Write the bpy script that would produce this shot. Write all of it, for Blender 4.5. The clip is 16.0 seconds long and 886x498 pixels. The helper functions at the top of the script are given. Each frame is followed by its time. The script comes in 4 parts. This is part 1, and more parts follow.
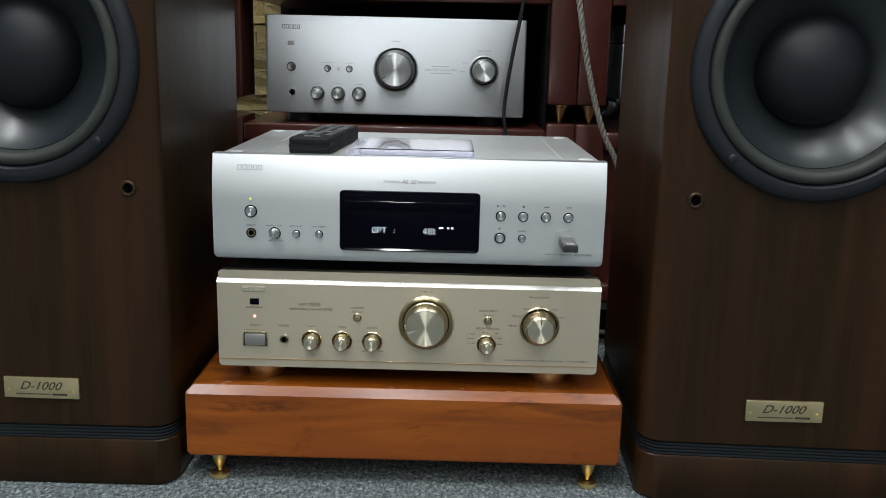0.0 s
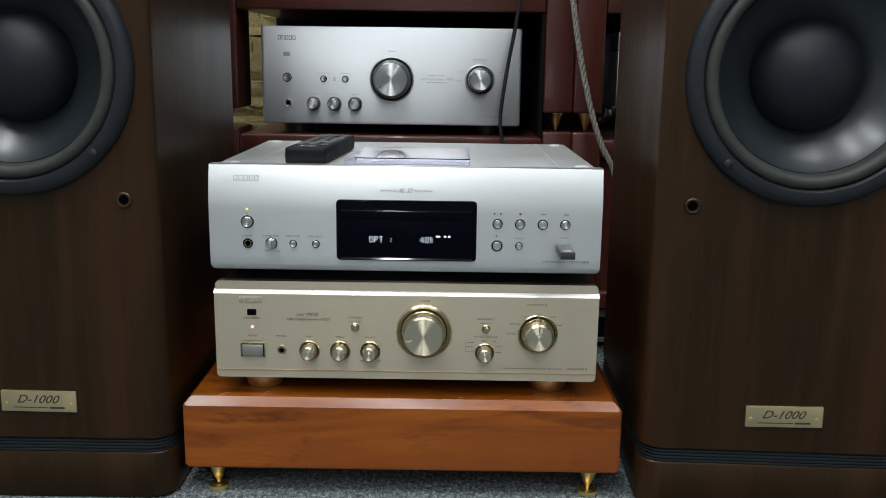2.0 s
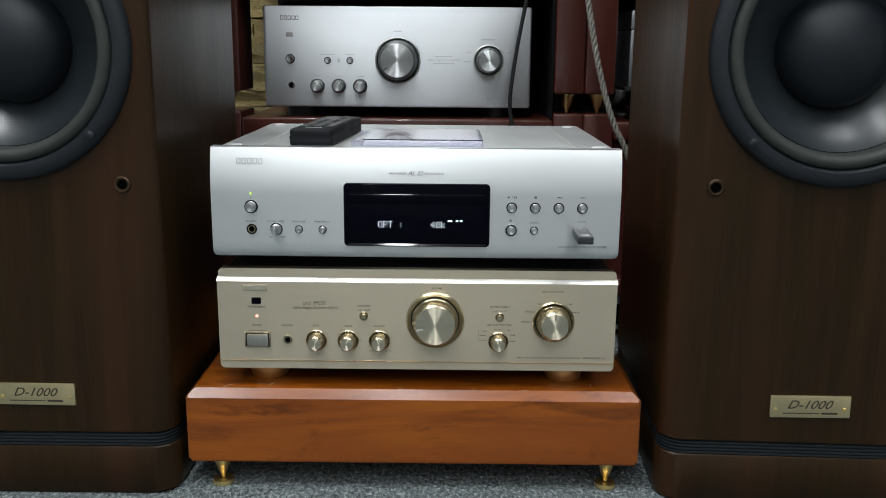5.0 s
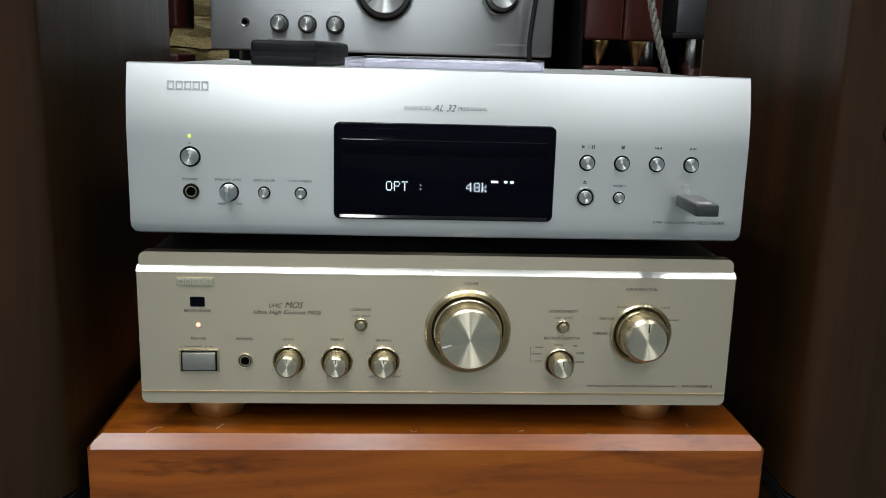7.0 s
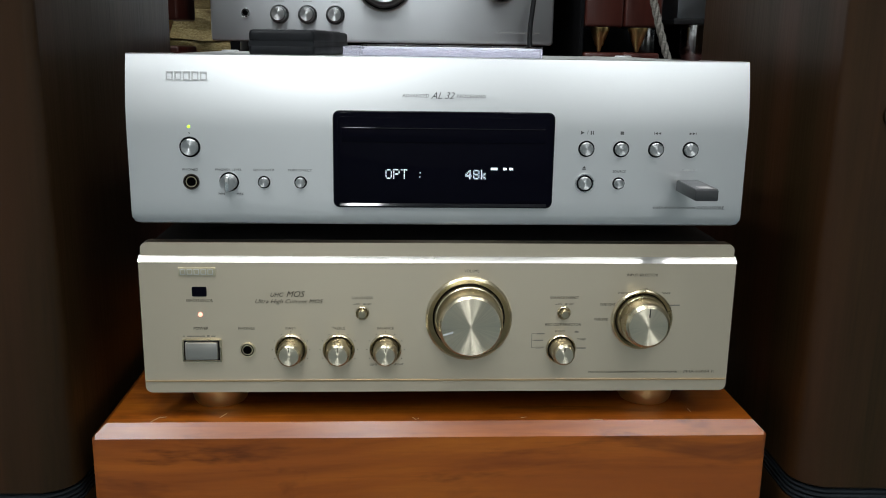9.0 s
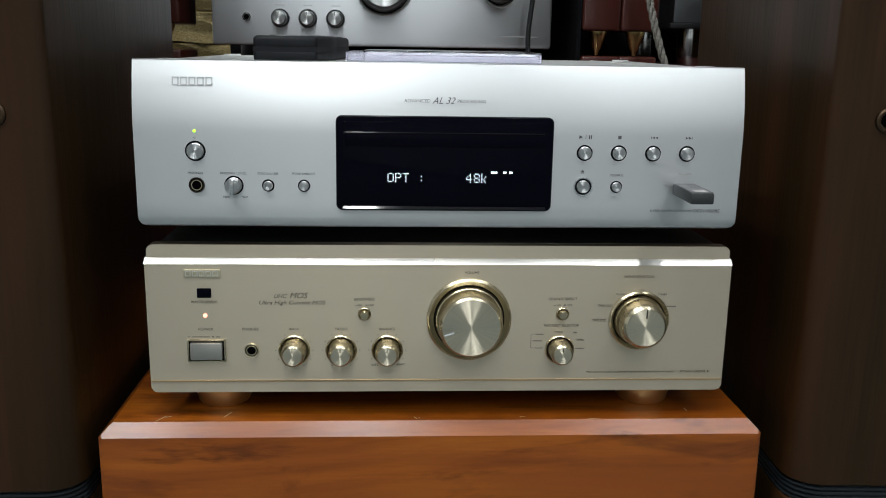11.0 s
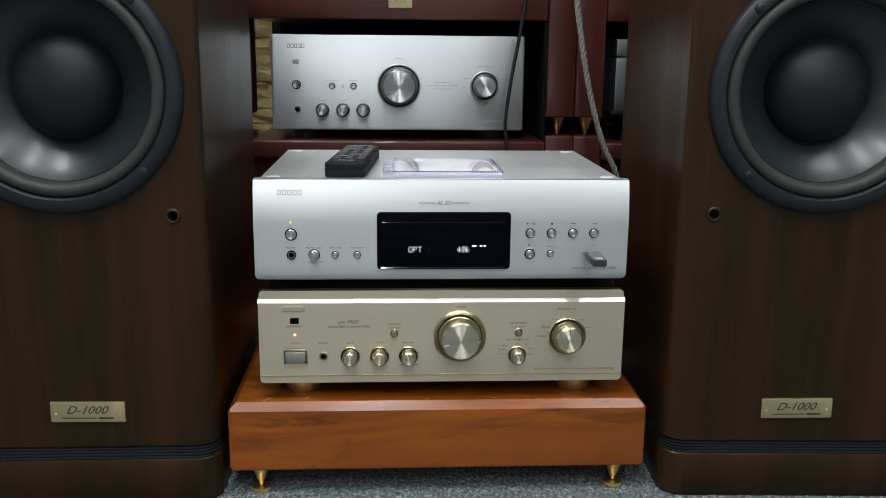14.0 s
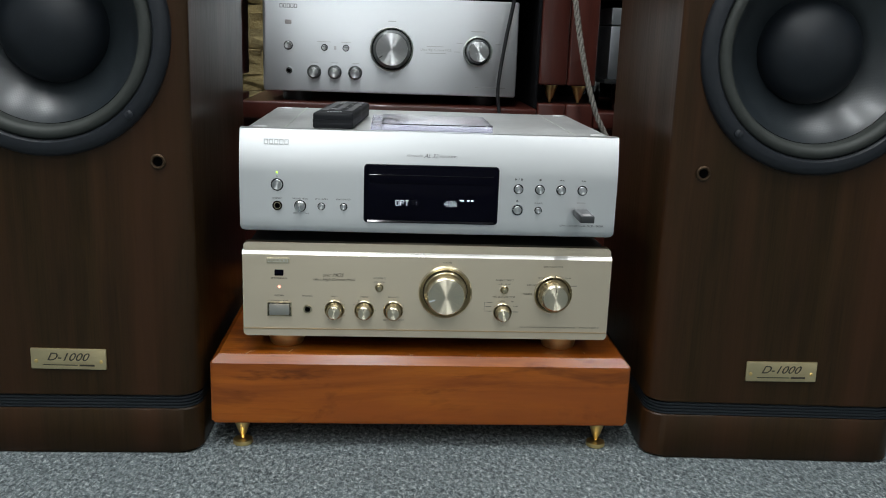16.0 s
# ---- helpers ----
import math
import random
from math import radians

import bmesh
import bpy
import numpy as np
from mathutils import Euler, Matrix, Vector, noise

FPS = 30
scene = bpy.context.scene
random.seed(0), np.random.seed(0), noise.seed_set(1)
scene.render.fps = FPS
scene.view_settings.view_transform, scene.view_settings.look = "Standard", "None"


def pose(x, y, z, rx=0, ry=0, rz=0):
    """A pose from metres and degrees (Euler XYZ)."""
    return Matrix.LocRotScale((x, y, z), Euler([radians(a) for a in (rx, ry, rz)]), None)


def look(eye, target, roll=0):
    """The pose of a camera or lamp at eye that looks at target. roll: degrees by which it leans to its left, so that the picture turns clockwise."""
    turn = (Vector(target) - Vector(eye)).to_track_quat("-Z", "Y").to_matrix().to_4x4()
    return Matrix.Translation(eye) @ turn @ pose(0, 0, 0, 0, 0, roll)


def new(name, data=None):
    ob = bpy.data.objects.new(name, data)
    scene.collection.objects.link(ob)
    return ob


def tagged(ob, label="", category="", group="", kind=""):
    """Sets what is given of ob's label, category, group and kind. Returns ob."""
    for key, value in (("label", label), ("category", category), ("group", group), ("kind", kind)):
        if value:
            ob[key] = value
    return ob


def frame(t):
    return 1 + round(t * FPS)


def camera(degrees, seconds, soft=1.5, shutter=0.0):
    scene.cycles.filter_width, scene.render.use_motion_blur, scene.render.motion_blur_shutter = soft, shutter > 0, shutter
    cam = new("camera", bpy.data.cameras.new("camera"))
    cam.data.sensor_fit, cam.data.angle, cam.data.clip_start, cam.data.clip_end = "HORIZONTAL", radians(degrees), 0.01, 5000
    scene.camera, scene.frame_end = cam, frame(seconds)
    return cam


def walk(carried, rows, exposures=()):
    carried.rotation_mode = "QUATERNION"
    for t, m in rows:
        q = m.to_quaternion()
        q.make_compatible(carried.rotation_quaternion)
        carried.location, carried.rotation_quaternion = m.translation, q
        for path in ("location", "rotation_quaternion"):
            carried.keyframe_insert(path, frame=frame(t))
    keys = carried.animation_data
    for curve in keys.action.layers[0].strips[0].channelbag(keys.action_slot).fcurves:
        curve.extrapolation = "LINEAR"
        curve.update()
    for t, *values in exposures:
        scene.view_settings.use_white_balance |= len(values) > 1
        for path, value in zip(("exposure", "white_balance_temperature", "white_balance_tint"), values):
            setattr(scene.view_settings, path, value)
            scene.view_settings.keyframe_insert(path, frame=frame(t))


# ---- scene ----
cam = camera(52.7, 16.0, soft=1.0)
PATH = [
    (0, (0.044, -0.975, 0.502), (0.036, 0.977, 0.067), 1.4),
    (0.5, (0.043, -0.978, 0.501), (0.037, 0.979, 0.088), 1.1),
    (1, (0.047, -0.976, 0.503), (0.038, 0.981, 0.092), 0.9),
    (1.5, (0.045, -0.978, 0.501), (0.039, 0.979, 0.089), 0.9),
    (2, (0.046, -0.974, 0.5), (0.04, 0.983, 0.087), 0.8),
    (2.5, (0.049, -0.978, 0.503), (0.042, 0.978, 0.086), 0.8),
    (3, (0.049, -0.977, 0.502), (0.044, 0.98, 0.088), 0.7),
    (3.2, (0.053, -0.974, 0.506), (0.047, 0.983, 0.091), 0.6),
    (5.3, (0.024, -0.915, 0.479), (0.015, 1.036, 0.038), 0.5),
    (5.5, (0.004, -0.844, 0.464), (-0.003, 1.109, 0.031), 0.8),
    (6, (-0.044, -0.666, 0.394), (-0.007, 1.286, -0.041), 1.5),
    (6.5, (-0.039, -0.617, 0.393), (0.071, 1.326, -0.069), 1.9),
    (7, (-0.035, -0.625, 0.397), (0.082, 1.325, -0.032), 1.6),
    (7.5, (-0.032, -0.623, 0.396), (0.075, 1.326, -0.039), 1.1),
    (8, (-0.028, -0.622, 0.395), (0.077, 1.325, -0.052), 0.9),
    (8.5, (-0.03, -0.627, 0.396), (0.073, 1.32, -0.05), 0.8),
    (9, (-0.031, -0.627, 0.395), (0.073, 1.319, -0.054), 0.9),
    (11.5, (-0.037, -0.64, 0.399), (0.077, 1.306, -0.048), 1.0),
    (12, (-0.04, -0.644, 0.399), (0.076, 1.302, -0.047), 1.1),
    (12.5, (-0.043, -0.676, 0.421), (0.076, 1.271, -0.02), 1.1),
    (13, (-0.046, -0.779, 0.477), (0.074, 1.168, 0.034), 0.7),
    (13.5, (-0.058, -0.924, 0.509), (0.048, 1.023, 0.065), 0.4),
    (14, (-0.055, -1.014, 0.536), (0.053, 0.933, 0.092), 0.6),
    (14.5, (-0.055, -1.05, 0.536), (0.058, 0.898, 0.1), 1.3),
    (15, (-0.047, -1.054, 0.522), (0.068, 0.896, 0.09), 1.8),
    (15.5, (-0.044, -1.031, 0.502), (0.077, 0.916, 0.058), 1.9),
    (16, (-0.046, -1.017, 0.494), (0.076, 0.925, 0.029), 2.0),
]
walk(cam, [(t, look(eye, target, roll)) for t, eye, target, roll in PATH])

# ---- light of the shop: ceiling lamps in a closed room ----
world = bpy.data.worlds.new("world")
scene.world = world
world.use_nodes = True
world.node_tree.nodes["Background"].inputs[0].default_value = (0.9, 0.95, 1.0, 1)
world.node_tree.nodes["Background"].inputs[1].default_value = 0.02
LAMPS = [(-1.00, -0.85, 27), (-0.14, -0.85, 18), (0.85, -0.85, 11), (1.25, -0.85, 8), (-0.22, -2.60, 23), (0.74, -2.60, 12), (-0.60, -4.40, 21), (1.50, -4.40, 15), (-0.75, 0.45, 19)]
CEILING = 2.55
for lx, ly, power in LAMPS:
    ld = bpy.data.lights.new("ceiling_tube", "AREA")
    ld.shape, ld.size, ld.size_y, ld.energy = "RECTANGLE", 0.10, 1.16, power
    ld.color = (0.94, 0.985, 1.0)
    lo = new("ceiling_tube", ld)
    lo.matrix_world = pose(lx, ly, CEILING - 0.062)


# ---- materials ----
def material(name, color, rough=0.5, metal=0.0, **more):
    m = bpy.data.materials.new(name)
    m.use_nodes = True
    b = m.node_tree.nodes["Principled BSDF"]
    b.inputs["Base Color"].default_value = (*color, 1)
    b.inputs["Roughness"].default_value = rough
    b.inputs["Metallic"].default_value = metal
    for key, value in more.items():
        b.inputs[key.replace("_", " ")].default_value = value
    return m


class Net:
    """Short hand for the nodes of one material."""
    def __init__(self, m):
        self.m, self.t = m, m.node_tree
        self.b = self.t.nodes["Principled BSDF"]
        self.co = self.t.nodes.new("ShaderNodeTexCoord").outputs["Object"]

    def node(self, kind, **sets):
        n = self.t.nodes.new(kind)
        for k, v in sets.items():
            n.inputs[k.replace("_", " ")].default_value = v
        return n

    def link(self, a, b):
        self.t.links.new(a, b)

    def coords(self, scale, offset=(0, 0, 0)):
        n = self.node("ShaderNodeMapping", Scale=scale, Location=offset)
        self.link(self.co, n.inputs["Vector"])
        return n.outputs["Vector"]

    def noise(self, scale, stretch=(1, 1, 1), detail=4.0, rough=0.55, distort=0.0):
        n = self.node("ShaderNodeTexNoise", Scale=scale, Detail=detail, Roughness=rough, Distortion=distort)
        self.link(self.coords(stretch), n.inputs["Vector"])
        return n.outputs["Fac"]

    def ramp(self, fac, *stops):
        n = self.t.nodes.new("ShaderNodeValToRGB")
        el = n.color_ramp.elements
        while len(el) < len(stops):
            el.new(0.5)
        for e, (pos, col) in zip(el, stops):
            e.position = pos
            e.color = (*col, 1) if len(col) == 3 else col
        self.link(fac, n.inputs["Fac"])
        return n.outputs["Color"]

    def span(self, fac, lo, hi, a=0.0, b=1.0):
        n = self.node("ShaderNodeMapRange", From_Min=a, From_Max=b, To_Min=lo, To_Max=hi)
        self.link(fac, n.inputs["Value"])
        return n.outputs["Result"]

    def mix(self, fac, a, b, how="MIX"):
        n = self.t.nodes.new("ShaderNodeMix")
        n.data_type, n.blend_type = "RGBA", how
        for value, slot in ((fac, 0), (a, 6), (b, 7)):
            if isinstance(value, (int, float)):
                n.inputs[slot].default_value = value
            elif isinstance(value, tuple):
                n.inputs[slot].default_value = (*value, 1)
            else:
                self.link(value, n.inputs[slot])
        return n.outputs[2]

    def bump(self, fac, strength, distance=0.001):
        n = self.node("ShaderNodeBump", Strength=strength, Distance=distance)
        self.link(fac, n.inputs["Height"])
        last = self.b.inputs["Normal"]
        if last.links:
            self.link(last.links[0].from_socket, n.inputs["Normal"])
        self.link(n.outputs["Normal"], last)

    def set(self, name, socket):
        self.link(socket, self.b.inputs[name])


def brushed(name, color, rough, turn="Z", aniso=0.6, grain=(5, 2600, 2600)):
    """Metal with a brushed grain: along x on a panel, round the y axis on a knob's cap."""
    m = material(name, color, rough, 1.0, Anisotropic=aniso, Anisotropic_Rotation=0.25)
    n = Net(m)
    t = n.t.nodes.new("ShaderNodeTangent")
    t.direction_type, t.axis = "RADIAL", turn
    n.set("Tangent", t.outputs["Tangent"])
    if turn == "Y":
        # the spun cap's fan of glints, put into the colour as uneven tint by angle
        tex = n.node("ShaderNodeTexGradient")
        tex.gradient_type = "RADIAL"
        shift = n.node("ShaderNodeMapping", Location=(-0.5, 0.5, 0.0), Rotation=(radians(90), 0, 0))
        gen = n.t.nodes.new("ShaderNodeTexCoord").outputs["Generated"]
        n.link(gen, shift.inputs["Vector"])
        n.link(shift.outputs["Vector"], tex.inputs["Vector"])
        fan = n.node("ShaderNodeTexNoise", Scale=46.0, Detail=3.0, Roughness=0.7)
        fan.noise_dimensions = "1D"
        n.link(tex.outputs["Fac"], fan.inputs["W"])
        n.set("Base Color", n.mix(n.span(fan.outputs["Fac"], 0.0, 1.0, 0.35, 0.68), tuple(c * 0.90 for c in color), color))
    if turn == "Z":
        g = n.noise(1.0, grain, 3.0)
        n.set("Roughness", n.span(g, rough - 0.02, rough + 0.03, 0.3, 0.7))
        big = n.noise(9.0, (0.6, 1, 1), 3.0)
        n.set("Base Color", n.mix(n.span(big, 0.0, 0.35, 0.3, 0.75), color, tuple(c * 0.9 for c in color)))
        n.bump(g, 0.02, 0.0001)
    return m


def plain(name, color, rough, metal=0.0, vary=0.12, scale=40.0, bump=0.05, **more):
    m = material(name, color, rough, metal, **more)
    n = Net(m)
    f = n.noise(scale, (1, 1, 1), 5.0)
    n.set("Base Color", n.mix(n.span(f, 0, 1, 0.3, 0.7), tuple(c * (1 - vary) for c in color), tuple(min(1, c * (1 + vary)) for c in color)))
    n.set("Roughness", n.span(n.noise(scale * 0.2), rough * 0.88, min(1, rough * 1.12), 0.3, 0.7))
    if bump:
        n.bump(n.noise(scale * 12), bump, 0.0004)
    return m


def wood(name, dark, mid, light, rough, along="x", coat=0.0, scale=1.0, pores=0.15, figure=0.0, spec=0.5, gloss=0.08, reach=0.06, streak=None):
    """Wood with long grain, growth bands and fine pores."""
    m = material(name, mid, rough, 0.0, Coat_Weight=coat, Coat_Roughness=gloss, Specular_IOR_Level=spec)
    n = Net(m)
    stretch = {"x": (reach, 1, 1), "z": (1, 1, reach), "y": (1, reach, 1)}[along]
    long = tuple(scale * s for s in stretch)
    bands = n.noise(38.0, long, 5.0, 0.6, 1.2)
    fine = n.noise(420.0, tuple(s if s == 1 else s * 0.5 for s in stretch), 3.0, 0.6)
    cloud = n.noise(5.0 * scale, stretch, 3.0, 0.5, 0.6)
    col = n.ramp(bands, (0.28, dark), (0.5, mid), (0.72, light))
    col = n.mix(n.span(cloud, 0.0, 0.75, 0.35, 0.7), col, n.ramp(bands, (0.3, mid), (0.7, dark)))
    col = n.mix(n.span(fine, 0.0, pores, 0.45, 0.75), col, tuple(c * 0.35 for c in dark))
    if figure:
        knots = n.noise(11.0, (0.35, 1, 0.9), 4.0, 0.65, 2.5)
        col = n.mix(n.span(knots, 0.0, figure, 0.55, 0.74), col, tuple(c * 0.4 for c in dark))
    if streak:
        wide = n.noise(17.0, tuple(s if s == 1 else s * 0.9 for s in stretch), 4.0, 0.6, 0.4)
        col = n.mix(n.span(wide, 0.0, 0.85, 0.44, 0.66), col, n.ramp(bands, (0.3, tuple(c * 0.75 for c in streak)), (0.7, streak)))
        n.set("Specular IOR Level", n.span(wide, spec * 0.8, spec * 1.3, 0.3, 0.7))
    n.set("Base Color", col)
    n.set("Roughness", n.span(fine, rough * 0.9, min(1, rough * 1.2), 0.3, 0.7))
    n.bump(fine, 0.06, 0.0003)
    return m


SILVER = brushed("brushed_silver", (0.665, 0.68, 0.69), 0.375, aniso=0.72)
SILVER_TOP = plain("satin_silver_sheet", (0.62, 0.63, 0.63), 0.5, 0.75, 0.04, 60, 0.02)
OLD_SILVER = brushed("brushed_grey_silver", (0.66, 0.68, 0.705), 0.47, aniso=0.66)
CHAMPAGNE = brushed("brushed_champagne", (0.655, 0.575, 0.445), 0.40, aniso=0.7)
CHAMPAGNE_EDGE = plain("polished_champagne", (0.86, 0.84, 0.79), 0.27, 1.0, 0.03, 30, 0.0)
GOLD_LINE = plain("dull_gold_line", (0.62, 0.45, 0.27), 0.4, 1.0, 0.05, 60, 0.0)
GOLD = plain("pale_gold_metal", (0.52, 0.46, 0.325), 0.28, 1.0, 0.05, 60, 0.0)
GOLD_CAP = brushed("spun_pale_gold", (0.84, 0.765, 0.60), 0.40, "Y", 1.0)
STEEL_CAP = brushed("spun_steel", (0.66, 0.67, 0.68), 0.38, "Y", 1.0)
DARK_STEEL = plain("dark_turned_steel", (0.30, 0.315, 0.315), 0.38, 1.0, 0.05, 60, 0.0)
STEEL = plain("dark_steel_rim", (0.70, 0.73, 0.70), 0.55, 1.0, 0.05, 60, 0.0)
SOCKET = plain("dark_bronze", (0.055, 0.045, 0.036), 0.35, 1.0, 0.1, 60, 0.0)
BRONZE = plain("dull_bronze_ring", (0.075, 0.050, 0.032), 0.45, 1.0, 0.15, 90, 0.05)
SCREW = plain("pale_satin_screw", (0.86, 0.87, 0.88), 0.55, 0.6, 0.03, 60, 0.0)
SWITCH = plain("grey_champagne_switch", (0.52, 0.50, 0.46), 0.42, 1.0, 0.04, 60, 0.0)
CHROME = plain("bright_steel", (0.75, 0.76, 0.77), 0.18, 1.0, 0.03, 60, 0.0)
BRASS = plain("polished_brass", (0.90, 0.68, 0.30), 0.36, 1.0, 0.1, 50, 0.02)
BRASS_PLATE = plain("brushed_brass_plate", (0.74, 0.61, 0.36), 0.36, 1.0, 0.08, 30, 0.02)
FOOT_GOLD = plain("satin_gold_foot", (0.76, 0.59, 0.29), 0.42, 1.0, 0.06, 50, 0.0)
BLACK = plain("black_plastic", (0.012, 0.012, 0.013), 0.45, 0, 0.2, 90, 0.06)
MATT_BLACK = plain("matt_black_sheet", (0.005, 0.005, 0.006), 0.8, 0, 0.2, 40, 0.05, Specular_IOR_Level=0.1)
REMOTE = plain("charcoal_plastic", (0.007, 0.008, 0.010), 0.6, 0, 0.2, 120, 0.06, Specular_IOR_Level=0.22)
DARK_TOP = plain("dark_steel_cover", (0.03, 0.03, 0.032), 0.5, 0.6, 0.15, 60, 0.1)
GLASS_BLACK = plain("black_display_glass", (0.002, 0.002, 0.005), 0.07, 0, 0.0, 20, 0.0, Specular_IOR_Level=0.05)
GLOSS_BLACK = plain("black_gloss_plastic", (0.003, 0.003, 0.005), 0.06, 0, 0.0, 20, 0.0, Specular_IOR_Level=0.5)
HOLE = material("deep_black_hole", (0.002, 0.002, 0.002), 0.9, Specular_IOR_Level=0.0)
INK = plain("grey_print", (0.085, 0.085, 0.088), 0.6, 0, 0.1, 300, 0.0)
INK_PALE = plain("pale_grey_print", (0.44, 0.445, 0.45), 0.5, 0.0, 0.08, 300, 0.0)
INK_WHITE = plain("white_print", (0.62, 0.63, 0.64), 0.6, 0, 0.08, 300, 0.0)
INK_FAINT = plain("faint_print", (0.22, 0.20, 0.16), 0.6, 0, 0.1, 300, 0.0)
BADGE_GOLD = plain("dull_gold_badge", (0.70, 0.63, 0.46), 0.40, 1.0, 0.05, 60, 0.0)
INK_BROWN = plain("dark_engraving", (0.05, 0.04, 0.025), 0.6, 0, 0.1, 300, 0.0)
RUBBER = plain("soft_black_rubber", (0.018, 0.020, 0.024), 0.55, 0, 0.15, 80, 0.1)
RIBS = plain("blue_black_rubber_ribs", (0.006, 0.0095, 0.0135), 0.52, 0, 0.15, 80, 0.05)
FRAME_GREY = plain("dark_grey_cast_frame", (0.012, 0.0145, 0.019), 0.45, 0.0, 0.12, 90, 0.12, Specular_IOR_Level=0.35)
SURROUND = plain("grey_brown_rubber_surround", (0.033, 0.037, 0.034), 0.55, 0, 0.12, 60, 0.05, Specular_IOR_Level=0.35)
CAP = plain("black_satin_dust_cap", (0.0052, 0.0080, 0.0118), 0.5, 0, 0.2, 50, 0.05, Specular_IOR_Level=0.35)
WALNUT = wood("dark_walnut_veneer", (0.0163, 0.0089, 0.0034), (0.0248, 0.0137, 0.0048), (0.0322, 0.0180, 0.0062), 0.33, "z", 0.0, 2.6, 0.5, spec=0.2, streak=(0.042, 0.0166, 0.0058))
CHERRY = wood("varnished_cherry", (0.14, 0.027, 0.003), (0.335, 0.087, 0.0066), (0.47, 0.145, 0.0110), 0.38, "x", 0.75, 0.5, 0.2, 0.95, spec=0.12, gloss=0.24, reach=0.13, streak=(0.27, 0.064, 0.0056))
MAHOGANY = wood("dark_red_mahogany", (0.042, 0.0085, 0.0055), (0.072, 0.0145, 0.009), (0.098, 0.022, 0.0135), 0.38, "z", 0.35, 1.0, 0.2)
MAHOGANY_X = wood("dark_red_mahogany_board", (0.042, 0.0085, 0.0055), (0.072, 0.0145, 0.009), (0.098, 0.022, 0.0135), 0.38, "x", 0.35, 1.0, 0.2)
WHITE_PAINT = plain("white_wall_paint", (0.80, 0.80, 0.78), 0.8, 0, 0.03, 6, 0.1)
CEIL_PAINT = plain("white_ceiling_paint", (0.78, 0.78, 0.77), 0.85, 0, 0.03, 5, 0.1)
FITTING = plain("white_enamel", (0.8, 0.8, 0.8), 0.4, 0, 0.02, 20, 0.0)
CABLE_BLACK = plain("black_cable_rubber", (0.01, 0.01, 0.012), 0.4, 0, 0.1, 200, 0.05)
PAPER = plain("white_booklet", (0.50, 0.50, 0.53), 0.5, 0, 0.04, 40, 0.0)
TRAY = plain("pale_lavender_plastic", (0.36, 0.36, 0.41), 0.35, 0, 0.05, 60, 0.0)
PAPER_GREY = plain("grey_booklet_print", (0.30, 0.28, 0.28), 0.5, 0, 0.3, 60, 0.0)
PAPER_PINK = plain("pink_booklet_print", (0.62, 0.50, 0.48), 0.5, 0, 0.1, 60, 0.0)
GREY_PANEL = plain("grey_aluminium_panel", (0.40, 0.42, 0.45), 0.4, 1.0, 0.06, 30, 0.05)


def cone_paper():
    """Pulp pressed with a fine woven pattern."""
    m = plain("dark_pulp_cone", (0.0165, 0.0220, 0.0262), 0.36, 0, 0.12, 60, 0.0, Specular_IOR_Level=0.6, Coat_Weight=0.22, Coat_Roughness=0.19)
    n = Net(m)
    weave = n.node("ShaderNodeTexVoronoi", Scale=640.0, Randomness=0.12)
    n.link(n.co, weave.inputs["Vector"])
    last = n.b.inputs["Base Color"].links[0].from_socket
    n.set("Base Color", n.mix(n.span(weave.outputs["Distance"], 0.0, 0.32, 0.25, 0.75), last, (0.008, 0.009, 0.011)))
    n.bump(weave.outputs["Distance"], 0.18, 0.0005)
    n.bump(n.noise(900.0), 0.10, 0.0004)
    return m


def carpet_pile():
    m = material("grey_carpet_pile", (0.2, 0.22, 0.23), 0.95)
    n = Net(m)
    fleck = n.noise(230.0, (1, 0.6, 1), 4.0, 0.75, 0.6)
    loops = n.node("ShaderNodeTexVoronoi", Scale=210.0)
    n.link(n.co, loops.inputs["Vector"])
    wide = n.noise(7.0, (1, 1, 1), 4.0)
    col = n.ramp(fleck, (0.36, (0.020, 0.028, 0.032)), (0.48, (0.115, 0.137, 0.143)), (0.58, (0.238, 0.272, 0.276)), (0.68, (0.52, 0.552, 0.55)))
    col = n.mix(n.span(wide, 0.0, 0.3, 0.35, 0.7), col, (0.14, 0.165, 0.175))
    n.set("Base Color", col)
    n.bump(loops.outputs["Distance"], 0.8, 0.004)
    n.bump(fleck, 0.6, 0.004)
    return m


def stone_face():
    m = material("yellow_split_stone", (0.5, 0.4, 0.2), 0.9)
    n = Net(m)
    info = n.t.nodes.new("ShaderNodeObjectInfo")
    f = n.noise(26.0, (1, 1, 1), 6.0, 0.65, 0.8)
    col = n.ramp(f, (0.3, (0.16, 0.10, 0.035)), (0.5, (0.42, 0.31, 0.12)), (0.7, (0.62, 0.52, 0.28)))
    n.set("Base Color", n.mix(n.span(info.outputs["Random"], 0.0, 0.45), col, (0.5, 0.42, 0.24)))
    n.bump(f, 0.9, 0.01)
    return m


def braid():
    m = material("grey_braided_sleeve", (0.4, 0.38, 0.35), 0.6)
    n = Net(m)
    w = n.node("ShaderNodeTexVoronoi", Scale=420.0)
    n.link(n.co, w.inputs["Vector"])
    n.set("Base Color", n.ramp(w.outputs["Distance"], (0.2, (0.31, 0.29, 0.255)), (0.8, (0.17, 0.158, 0.14))))
    n.bump(w.outputs["Distance"], 0.6, 0.001)
    return m


def glow(name, color, power):
    return material(name, color, 0.5, 0, Emission_Color=(*color, 1), Emission_Strength=power)


